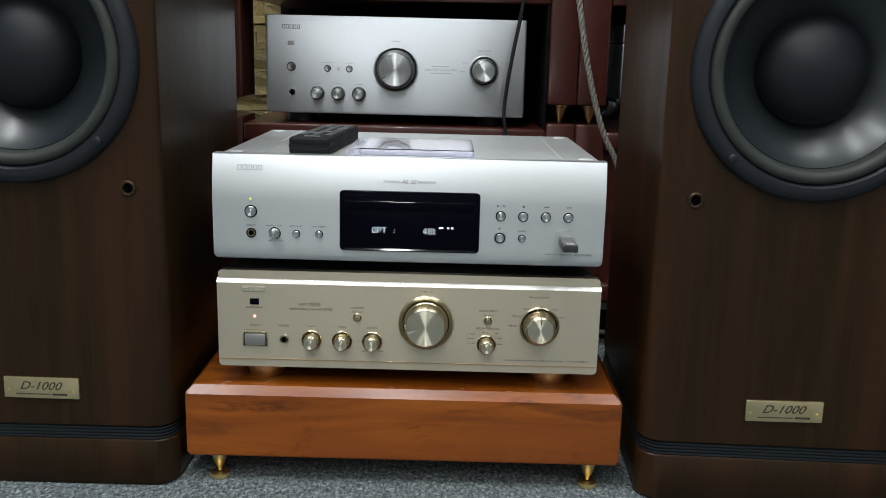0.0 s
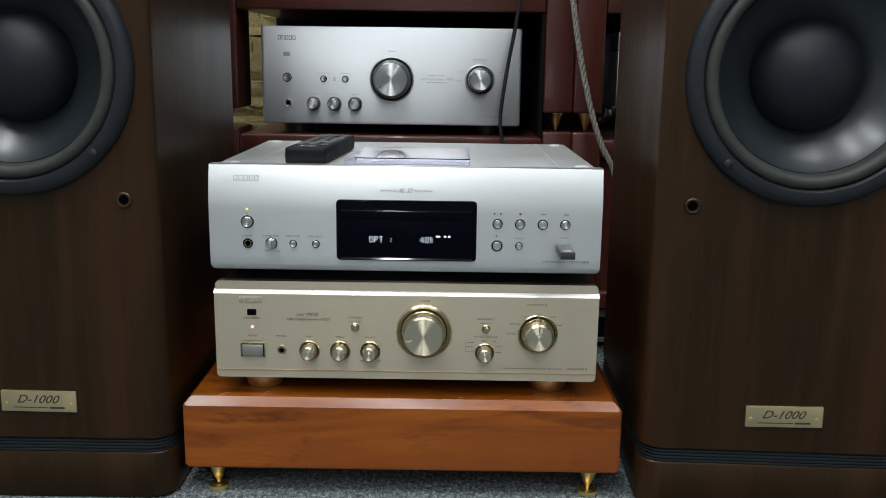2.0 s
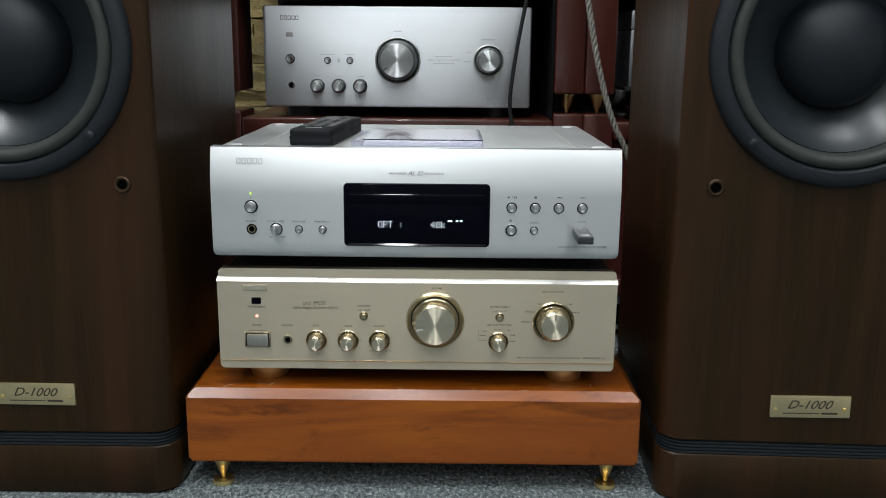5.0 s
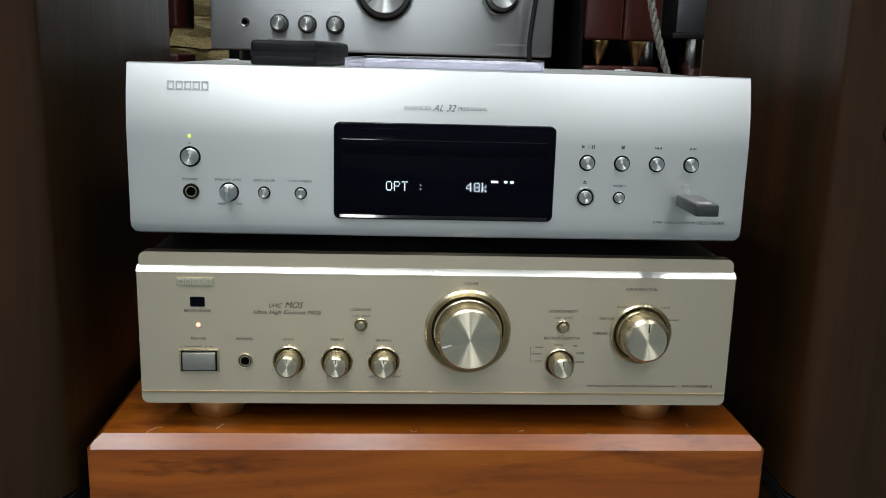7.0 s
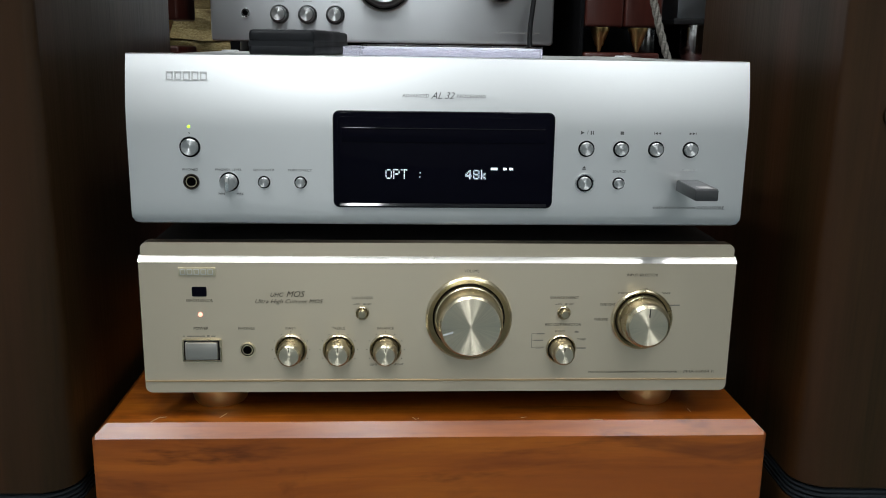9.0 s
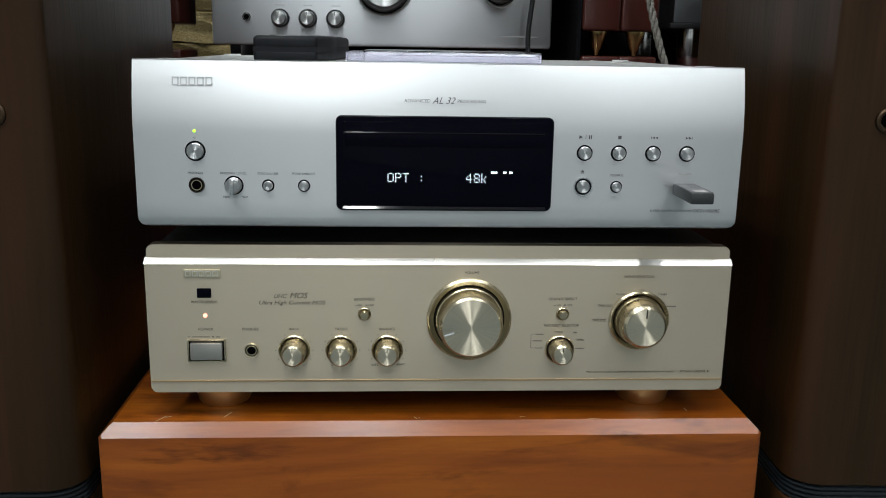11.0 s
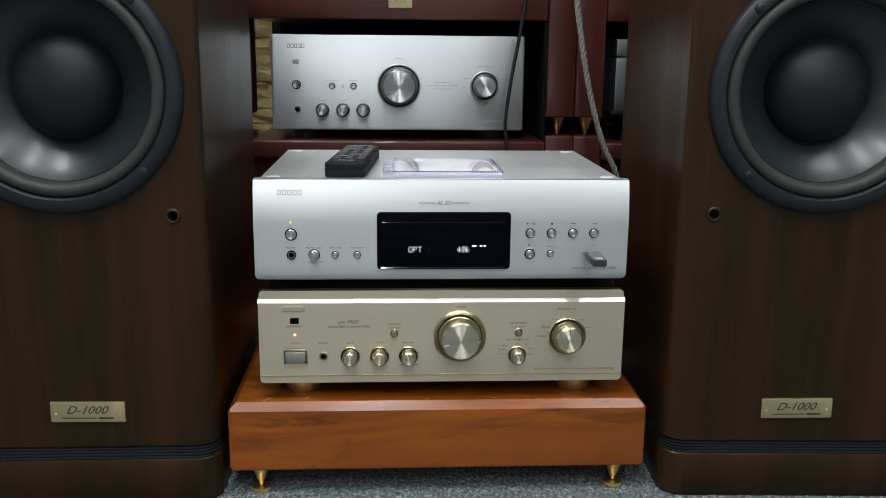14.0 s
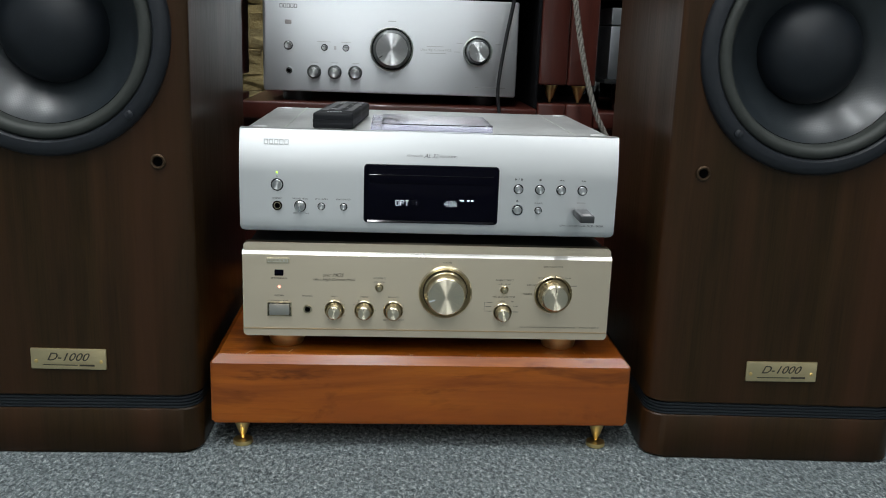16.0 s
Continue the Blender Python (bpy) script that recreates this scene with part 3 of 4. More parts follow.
# ---- disc player ----
def roll_back(z):
    """How far the front panel has curved back at that height."""
    return 0.0082 * max(0.0, (z - 0.336) / 0.0486) ** 1.7


def disc_player():
    x0, x1, z0, z1 = -0.2165, 0.2185, 0.2675, 0.3846
    p = thing("disc_player", (0.001, 0.16, 0.2530), "silver disc player with a lit black display, standing on the amplifier", "disc player")
    part("case", box(x0 + 0.004, x1 - 0.004, 0.010, 0.318, 0.270, 0.3836, bevel=0.002), SILVER_TOP, p)
    # front: flat, its upper third rolling back, its lower edge and corners eased
    prof = [(0.022, z0 + 0.002), (0.004, z0), (0.0018, z0 + 0.0012), (0.0006, z0 + 0.004), (0.0, z0 + 0.008)] + [(0.0, z0 + 0.008 + 0.01 * k) for k in (1, 3, 5)]
    prof += [(roll_back(0.336 + (z1 - 0.336) * k / 14), 0.336 + (z1 - 0.336) * k / 14) for k in range(15)]
    prof += [(roll_back(z1) + 0.0012, z1 + 0.0006), (0.022, z1 + 0.0006)]
    bm, rings, r = bmesh.new(), [], 0.0065
    for d in (0.0, 0.0003, 0.0010, 0.0022, 0.004, r):
        rings.append([(x0 + d, y, max(z, z0 + r - math.sqrt(max(0, r * r - (r - d) ** 2)))) for y, z in prof])
    rings += [[(x0 + x1 - x, y, z) for x, y, z in ring] for ring in reversed(rings)]
    rings = [[bm.verts.new(q) for q in ring] for ring in rings]
    for ra, rb in zip(rings, rings[1:]):
        for k in range(len(prof)):
            bm.faces.new((ra[k], ra[(k + 1) % len(prof)], rb[(k + 1) % len(prof)], rb[k]))
    bm.faces.new(rings[0])
    bm.faces.new(rings[-1])
    front = part("front_panel", bm, SILVER, p, "brushed silver front with a rolled upper edge")
    for sx in (-0.169, 0.173):
        part("top_seam", box(sx - 0.0012, sx + 0.0012, 0.024, 0.317, 0.3834, 0.3841, bevel=0.0003), STEEL, p)
    for sx, sy in ((-0.197, 0.033), (0.199, 0.036), (-0.197, 0.295), (0.199, 0.295)):
        part("cover_screw", spin([(0.0085, 0.3834), (0.0085, 0.3846), (0.0075, 0.3851), (0, 0.3851)], (sx, sy, 0), "z", 24), SCREW, p)
    for fx, fy in ((-0.17, 0.085), (0.17, 0.085), (-0.17, 0.27), (0.17, 0.27)):
        part("foot", spin([(0, 0.2531), (0.024, 0.2531), (0.025, 0.256), (0.025, 0.2705), (0, 0.2705)], (fx, fy, 0), "z", 32), BLACK, p)
    # display window
    f = -0.0004
    win = part("display_frame", slab(rounded(-0.0755, 0.0800, 0.2805, 0.3485, 0.0045), -0.0022, 0.004, 0.0016), GLASS_BLACK, p, "glossy black display window with a disc tray slot")
    part("display_pane", slab(rounded(-0.0715, 0.0760, 0.2842, 0.3445, 0.0025), -0.0026, -0.0008, 0.0003), GLASS_BLACK, win)
    tray = part("tray_front", slab(rounded(-0.0690, 0.0730, 0.3270, 0.3385, 0.0006), -0.0030, -0.0010, 0.0002), GLASS_BLACK, win)
    part("tray_edge", extruded([(-0.0032, 0.3366), (-0.0032, 0.3369), (-0.0014, 0.33875), (-0.0008, 0.33875), (-0.0008, 0.3366)], -0.0690, 0.0730), GLOSS_BLACK, tray, "bright bevel of the tray")
    part("lower_lip", extruded([(-0.0040, 0.2818), (-0.0040, 0.2823), (-0.0024, 0.2840), (-0.0018, 0.2840), (-0.0018, 0.2818)], -0.0710, 0.0755), GLOSS_BLACK, win, "glossy lower lip")
    glyphs = {"O": "01110 10001 10001 10001 10001 10001 01110", "P": "11110 10001 10001 11110 10000 10000 10000", "T": "11111 00100 00100 00100 00100 00100 00100",
              ":": "00000 00000 00100 00000 00000 00100 00000", "4": "00010 00110 01010 10010 11111 00010 00010", "8": "01110 10001 10001 01110 10001 10001 01110", "k": "10000 10000 10010 10100 11000 10100 10010"}
    step, dot = 0.00098, 0.00029
    for word, gx in (("OPT", -0.0385), (":", -0.0165), ("48k", 0.0178)):
        bm = bmesh.new()
        for c, ch in enumerate(word):
            for r, row in enumerate(glyphs[ch].split()):
                for q, on in enumerate(row):
                    if on == "1":
                        dx, dz = gx + (c * 6.0 + q) * step * 0.93, 0.3078 - r * step
                        bm.faces.new([bm.verts.new((dx + i * dot, -0.0029, dz + j * dot)) for i, j in ((-1, -1.15), (1, -1.15), (1, 1.15), (-1, 1.15))])
        part("display_text", bm, DISPLAY, win, smooth=False)
    bars([(0.0352, 0.0365, 0.3082, 0.3098), (0.0368, 0.0381, 0.3082, 0.3098), (0.0384, 0.0398, 0.3082, 0.3098), (0.0440, 0.0464, 0.3082, 0.3098), (0.0484, 0.0508, 0.3082, 0.3098)], -0.0029, DISPLAY, win, "display_mark")
    # printed words, badge
    blocks(5, -0.1890, roll_back(0.3705) - 0.0004, 0.3705, 0.0290, 0.0058, INK_PALE, front, lean=math.atan(1.7 * roll_back(0.3705) / 0.0345))
    lettering("ADVANCED", -0.0180, -0.0002, 0.3590, 0.0024, INK, front, width=0.0185)
    lettering("AL 32", 0.0008, -0.0002, 0.3592, 0.0048, INK, front, shear=0.4, width=0.0165)
    lettering("PROCESSING", 0.0205, -0.0002, 0.3590, 0.0024, INK, front, width=0.0200)
    for words, wx, wz, ww in (("PHONES", -0.1745, 0.3065, 0.0105), ("PHONES LEVEL", -0.148, 0.3065, 0.0185), ("DISC LAYER", -0.1236, 0.3065, 0.0145), ("PURE DIRECT", -0.0985, 0.3065, 0.0165),
                              ("MIN", -0.1535, 0.2895, 0.0042), ("MAX", -0.1405, 0.2895, 0.0045), ("SOURCE", 0.1274, 0.3075, 0.0095), ("DCD-1500RE", 0.1960, 0.2815, 0.0195)):
        lettering(words, wx, f, wz, 0.0017 if ww < 0.019 or words == "PHONES LEVEL" else 0.0024, INK, front, width=ww)
    lettering("SUPER AUDIO CD PLAYER", 0.1690, f, 0.2815, 0.0016, INK, front, width=0.0310)
    bars([(0.1725, 0.1825, 0.3084, 0.3096)], f, INK_PALE, front)
    lettering("/", 0.1033, f, 0.3348, 0.0030, INK, front)
    sym = [(0.1055, 0.1063, 0.3335, 0.3362), (0.1069, 0.1077, 0.3335, 0.3362), (0.1268, 0.1292, 0.3337, 0.3360), (0.1508, 0.1512, 0.3340, 0.3358), (0.1808, 0.1812, 0.3340, 0.3358), (0.1008, 0.1034, 0.3087, 0.3093)]
    bars(sym, f, INK, front, "symbol")
    for tri in (((0.0985, 0.3335), (0.0985, 0.3362), (0.1012, 0.33485)), ((0.1535, 0.3340), (0.1535, 0.3358), (0.1514, 0.3349)), ((0.1558, 0.3340), (0.1558, 0.3358), (0.1537, 0.3349)),
                ((0.1762, 0.3340), (0.1762, 0.3358), (0.1783, 0.3349)), ((0.1785, 0.3340), (0.1785, 0.3358), (0.1806, 0.3349)), ((0.1008, 0.3097), (0.1034, 0.3097), (0.1021, 0.3113))):
        bm = bmesh.new()
        bm.faces.new([bm.verts.new((tx, f, tz)) for tx, tz in tri])
        part("symbol", bm, INK, front, smooth=False)
    # controls
    round_button("power_button", -0.1740, 0.3222, 0, 0.0058, p, STEEL_CAP, label="round steel power button")
    part("status_led", spin([(0.0011, 0), (0.0010, -0.0006), (0, -0.0009)], (-0.1742, 0, 0.3362), steps=12), LED_GREEN, p, "small lit green lamp")
    lettering("o", -0.1742, f, 0.3318, 0.0020, INK, front)
    socket(-0.1740, 0.2980, 0, 0.0056, p, rim=SOCKET)
    k = part("level_knob", spin([(0.0058, 0), (0.0056, -0.006), (0.0051, -0.0072), (0, -0.0072)], (-0.1480, 0, 0.2980), steps=30), STEEL_CAP, p, "small steel level knob with a grip bar")
    part("well", spin([(0.0068, 0), (0.0068, -0.0004), (0.0055, -0.0004)], (-0.1480, 0, 0.2980), steps=30), HOLE, k)
    part("grip", box(-0.1494, -0.1466, -0.0105, -0.0068, 0.2927, 0.3033, bevel=0.0008), CHROME, k)
    for bx in (-0.1238, -0.0984):
        round_button("mode_button", bx, 0.2980, 0, 0.0034, p, STEEL_CAP, 0.001)
    for bx in (0.1030, 0.1279, 0.1530, 0.1779):
        round_button("transport_button", bx, 0.3235, 0, 0.0046, p, STEEL_CAP, 0.0012)
    part("eject_ring", spin([(0.0070, 0), (0.0068, -0.0012), (0.0060, -0.0012), (0.0056, 0)], (0.1029, 0, 0.2990), steps=32), CHROME, p)
    round_button("eject_button", 0.1029, 0.2990, 0, 0.0046, p, STEEL_CAP, 0.001)
    round_button("source_button", 0.1274, 0.2990, 0, 0.0034, p, STEEL_CAP, 0.001)


disc_player()

stick = thing("memory_stick", (0.1755, -0.025, 0.2985), "dark grey memory stick plugged into the disc player's front", "memory stick")
part("shell", box(0.1680, 0.1838, -0.047, -0.004, 0.2945, 0.3022, bevel=0.0008), plain("grey_stick_plastic", (0.03, 0.032, 0.034), 0.4), stick)
part("top_plate", box(0.1684, 0.1834, -0.0455, -0.006, 0.3020, 0.3027, bevel=0.0002), plain("grey_stick_metal", (0.13, 0.13, 0.135), 0.42, 0.5), stick, "grey metal top")
part("pale_patch", box(0.1715, 0.1800, -0.0450, -0.036, 0.3025, 0.3029), PAPER_GREY, stick, "paler patch near the front end")
part("plug", box(0.1700, 0.1818, -0.006, -0.0003, 0.2955, 0.3005), CHROME, stick)


# ---- integrated amplifier under it ----
def amplifier():
    x0, x1, z0, z1, y = -0.2155, 0.2205, 0.1396, 0.2528, 0.004
    a = thing("amplifier", (0.002, 0.2, 0.1179), "champagne-gold amplifier with a row of knobs, standing on the wooden platform", "amplifier")
    part("case", box(x0 + 0.006, x1 - 0.006, 0.0165, 0.39, 0.1430, 0.2515, bevel=0.002), DARK_TOP, a, "dark steel cover")
    lower = rounded(x0, x1, z0, 0.2391, 0.005)
    lower = [(qx, qz) if qz < 0.2 else (x0 if qx < 0 else x1, 0.2391) for qx, qz in lower if qz < 0.2 or abs(qx - (x0 if qx < 0 else x1)) < 1e-5]
    front = part("front_panel", slab(lower, y, y + 0.014, 0.0), CHAMPAGNE, a, "brushed champagne front")
    upper = [(x1 - 0.0008, 0.2430)] + rounded(x0 + 0.0008, x1 - 0.0008, 0.2300, z1, 0.005)[:12] + [(x0 + 0.0008, 0.2430)]
    part("upper_lip", slab(upper, y + 0.0039, y + 0.014, 0.0), CHAMPAGNE, front)
    part("bright_bevel", extruded([(y - 0.0004, 0.2391), (y + 0.0002, 0.2397), (y + 0.0041, 0.2430), (y + 0.013, 0.2430), (y + 0.013, 0.2391)], x0 - 0.0005, x1 + 0.0005), CHAMPAGNE_EDGE, front, "bright polished bevel")
    part("gold_line", box(x0 + 0.0006, x1 - 0.0006, y - 0.0006, y + 0.002, 0.1479, 0.1491), GOLD_LINE, front)
    for fx, fy in ((-0.169, 0.046), (0.170, 0.046), (-0.169, 0.33), (0.170, 0.33)):
        part("foot", spin([(0, 0.1179), (0.019, 0.1179), (0.0205, 0.1200), (0.0225, 0.128), (0.0235, 0.1405), (0.0235, 0.1435), (0, 0.1435)], (fx, fy, 0), "z", 40), FOOT_GOLD, a, "round satin gold foot")
    f = y - 0.0004
    plate = part("badge", slab(rounded(-0.1875, -0.1610, 0.2288, 0.2352, 0.0006, 2), y - 0.0008, y + 0.001, 0.0002), BADGE_GOLD, a, "small gold badge")
    blocks(5, -0.1862, y - 0.0009, 0.2320, 0.0245, 0.0040, CHAMPAGNE_EDGE, plate, "badge_block")
    part("sensor_window", slab(rounded(-0.1785, -0.1680, 0.2135, 0.2208, 0.0008, 2), y - 0.0006, y + 0.001, 0.0002), GLASS_BLACK, a)
    part("power_led", spin([(0.0016, 0), (0.0015, -0.0007), (0, -0.0012)], (-0.1732, y, 0.1998), steps=12), LED_RED, a, "small lit red lamp")
    sw = part("power_switch", box(-0.1848, -0.1612, y - 0.0034, y + 0.001, 0.1660, 0.1794, bevel=0.0009), SWITCH, a, "rectangular power switch")
    bm = bmesh.new()
    for bx0, bx1, bz0, bz1 in ((-0.1872, -0.1858, 0.1640, 0.1814), (-0.1602, -0.1588, 0.1640, 0.1814), (-0.1859, -0.1601, 0.1640, 0.1652), (-0.1859, -0.1601, 0.1802, 0.1814)):
        add_box(bm, bx0, bx1, y - 0.0018, y + 0.001, bz0, bz1, bevel=0.0005)
    part("surround_frame", bm, GOLD, sw)
    part("gap", box(-0.1859, -0.1601, y - 0.0004, y + 0.0008, 0.1651, 0.1803), HOLE, sw)
    socket(-0.1400, 0.1728, y, 0.0056, a)
    for kx in (-0.1083, -0.0733, -0.0388):
        k, c, ang = knob("tone_knob", kx, 0.1728, y, 0.0118, 0.0094, 0.0150, a, GOLD, GOLD_CAP, "small champagne tone knob", taper=0.88)
        notch(k, kx, 0.1728, y - 0.0156, c, radians(90), 0.45, 0.95, 0.0003, INK_BROWN)
        dots = [(kx + 0.0138 * math.cos(radians(q)), 0.1728 + 0.0138 * math.sin(radians(q))) for q in range(-60, 241, 30)]
        bars([(dx - 0.0003, dx + 0.0003, dz - 0.0003, dz + 0.0003) for dx, dz in dots], f, INK_BROWN, front, "scale_dots")
    k, c, ang = knob("volume_knob", 0.0225, 0.1972, y, 0.0318, 0.0254, 0.0225, a, GOLD, GOLD_CAP, "large champagne volume knob", taper=0.89, rim_y=0.004)
    notch(k, 0.0225, 0.1972, y - 0.0231, c, radians(196), 0.62, 0.97, 0.0006, INK_WHITE)
    k, c, ang = knob("input_knob", 0.1520, 0.1962, y, 0.0230, 0.0190, 0.0195, a, GOLD, GOLD_CAP, "champagne input knob", taper=0.82, rim_y=0.003)
    notch(k, 0.1520, 0.1962, y - 0.0201, c, radians(88), 0.5, 0.97, 0.0005, INK_BROWN)
    k, c, ang = knob("record_knob", 0.0922, 0.1730, y, 0.0112, 0.0090, 0.0150, a, GOLD, GOLD_CAP, "small champagne selector knob", taper=0.88)
    notch(k, 0.0922, 0.1730, y - 0.0156, c, radians(88), 0.4, 0.95, 0.0004, INK_BROWN)
    for bx in (-0.0558, 0.0933):
        part("button_ring", spin([(0.0050, 0), (0.0050, -0.0010), (0.0044, -0.0016), (0.0036, -0.0008), (0.0036, 0)], (bx, y, 0.2012), steps=28), GOLD, a)
        part("push_button", spin([(0.0034, 0), (0.0033, -0.0045), (0.0026, -0.0055), (0, -0.0057)], (bx, y, 0.2012), steps=24), GOLD, a)
    lettering("UHC", -0.1175, f, 0.2148, 0.0034, INK_BROWN, front, shear=0.35, width=0.0095)
    lettering("MOS", -0.1040, f, 0.2152, 0.0046, INK_BROWN, front, shear=0.35, width=0.0135)
    lettering("Ultra High Current MOS", -0.1088, f, 0.2098, 0.0031, INK_BROWN, front, shear=0.3, width=0.0490)
    words = (("VOLUME", 0.0240, 0.2330, 0.0108), ("BASS", -0.1083, 0.1893, 0.0072), ("TREBLE", -0.0733, 0.1893, 0.0098), ("BALANCE", -0.0388, 0.1893, 0.0120), ("LOUDNESS", -0.0558, 0.2125, 0.0150),
             ("SOURCE DIRECT", 0.0933, 0.2128, 0.0215), ("REC OUT SELECTOR", 0.0932, 0.1920, 0.0268), ("INPUT SELECTOR", 0.1505, 0.2302, 0.0230), ("PHONES", -0.1403, 0.1893, 0.0118), ("POWER", -0.1731, 0.1893, 0.0108),
             ("PHONO", 0.1372, 0.2165, 0.0080), ("TUNER", 0.1690, 0.2165, 0.0070), ("TAPE-1/DAT", 0.1258, 0.2075, 0.0115), ("TAPE-2/MD", 0.1215, 0.1960, 0.0108), ("CD", 0.1535, 0.2195, 0.0030),
             ("PHONO", 0.0910, 0.1868, 0.0070), ("TUNER", 0.1075, 0.1805, 0.0065), ("COPY", 0.0765, 0.1740, 0.0058), ("REMOTE SENSOR", -0.1732, 0.2103, 0.0190),
             ("PMA-1500R II", 0.1985, 0.1548, 0.0230), ("LEFT", -0.0478, 0.1610, 0.0050), ("RIGHT", -0.0285, 0.1612, 0.0060), ("ON", -0.0590, 0.2078, 0.0028), ("OFF", -0.0508, 0.2078, 0.0038), ("ON", 0.0900, 0.2080, 0.0028), ("OFF", 0.0985, 0.2080, 0.0038))
    for w, wx, wz, ww in words:
        lettering(w, wx, f, wz, 0.0021 if ww > 0.0085 else 0.0016, INK_BROWN, front, width=ww)
    lettering("PRECISION AUDIO COMPONENT / INTEGRATED AMPLIFIER", 0.1480, f, 0.1546, 0.0015, INK_BROWN, front, width=0.0680)
    bars([(-0.1865, -0.1850, 0.1832, 0.1838), (-0.1835, -0.1705, 0.1830, 0.1838), (-0.1690, -0.1672, 0.1829, 0.1841), (-0.1660, -0.1630, 0.1830, 0.1838), (-0.0625, -0.0607, 0.2073, 0.2078), (-0.0552, -0.0534, 0.2072, 0.2084),
          (0.0862, 0.0880, 0.2075, 0.2080), (0.0938, 0.0956, 0.2074, 0.2086), (0.1715, 0.1800, 0.2066, 0.2076), (0.1020, 0.1050, 0.1858, 0.1870), (0.1040, 0.1110, 0.1732, 0.1742), (0.0735, 0.0795, 0.1846, 0.1855), (0.0715, 0.0785, 0.1794, 0.1803),
          (0.0698, 0.0702, 0.1740, 0.1852), (0.0702, 0.0728, 0.1850, 0.1853), (0.0702, 0.0712, 0.1797, 0.1800), (0.0702, 0.0730, 0.1740, 0.1743)], f, INK_FAINT, front)


amplifier()


# ---- things lying on the disc player ----
def remote_control():
    yaw = radians(-4.5)
    rem = thing("remote_control", (-0.106, 0.105, 0.3838), "black remote control with small grey keys lying on the disc player", "remote control")
    c, s = math.cos(yaw), math.sin(yaw)

    def place(bm):
        for v in bm.verts:
            x, y = v.co.x, v.co.y
            v.co.x, v.co.y = -0.106 + x * c - y * s, 0.117 + x * s + y * c
            v.co.z = 0.384 + (v.co.z - 0.384) * 0.82
        return bm
    part("lower_shell", place(box(-0.0235, 0.0235, -0.0900, 0.0900, 0.3840, 0.3945, bevel=0.003, segments=3)), REMOTE, rem)
    part("upper_shell", place(box(-0.0235, 0.0235, -0.0900, 0.0900, 0.3950, 0.4065, bevel=0.0035, segments=3)), REMOTE, rem)
    part("seam", place(box(-0.0233, 0.0233, -0.0898, 0.0898, 0.3925, 0.3970)), REMOTE, rem)
    key = plain("grey_keys", (0.13, 0.13, 0.14), 0.5)
    for yy in (-0.052, -0.036, -0.020, -0.004, 0.012, 0.028, 0.044, 0.060, 0.076):
        for xx in (-0.0145, 0.0, 0.0145):
            part("key", place(box(xx - 0.0042, xx + 0.0042, yy - 0.003, yy + 0.003, 0.4063, 0.4075, bevel=0.0007, segments=1)), key, rem)
    bm = bmesh.new()
    for xa, xb, ya, yb in ((-0.019, 0.003, 0.0505, 0.0517), (-0.019, -0.001, 0.067, 0.0682), (0.006, 0.019, 0.0355, 0.0367), (-0.012, -0.004, -0.0285, -0.0275), (0.003, 0.010, -0.0125, -0.0115), (-0.016, 0.016, 0.084, 0.0852)):
        add_box(bm, xa, xb, ya, yb, 0.4064, 0.4068)
    part("print_lines", place(bm), INK_WHITE, rem)
    bm = bmesh.new()
    for q in range(5):
        add_box(bm, -0.0095 + q * 0.0038, -0.0068 + q * 0.0038, -0.0735, -0.0705, 0.4064, 0.4068)
    part("badge", place(bm), INK_WHITE, rem)


remote_control()


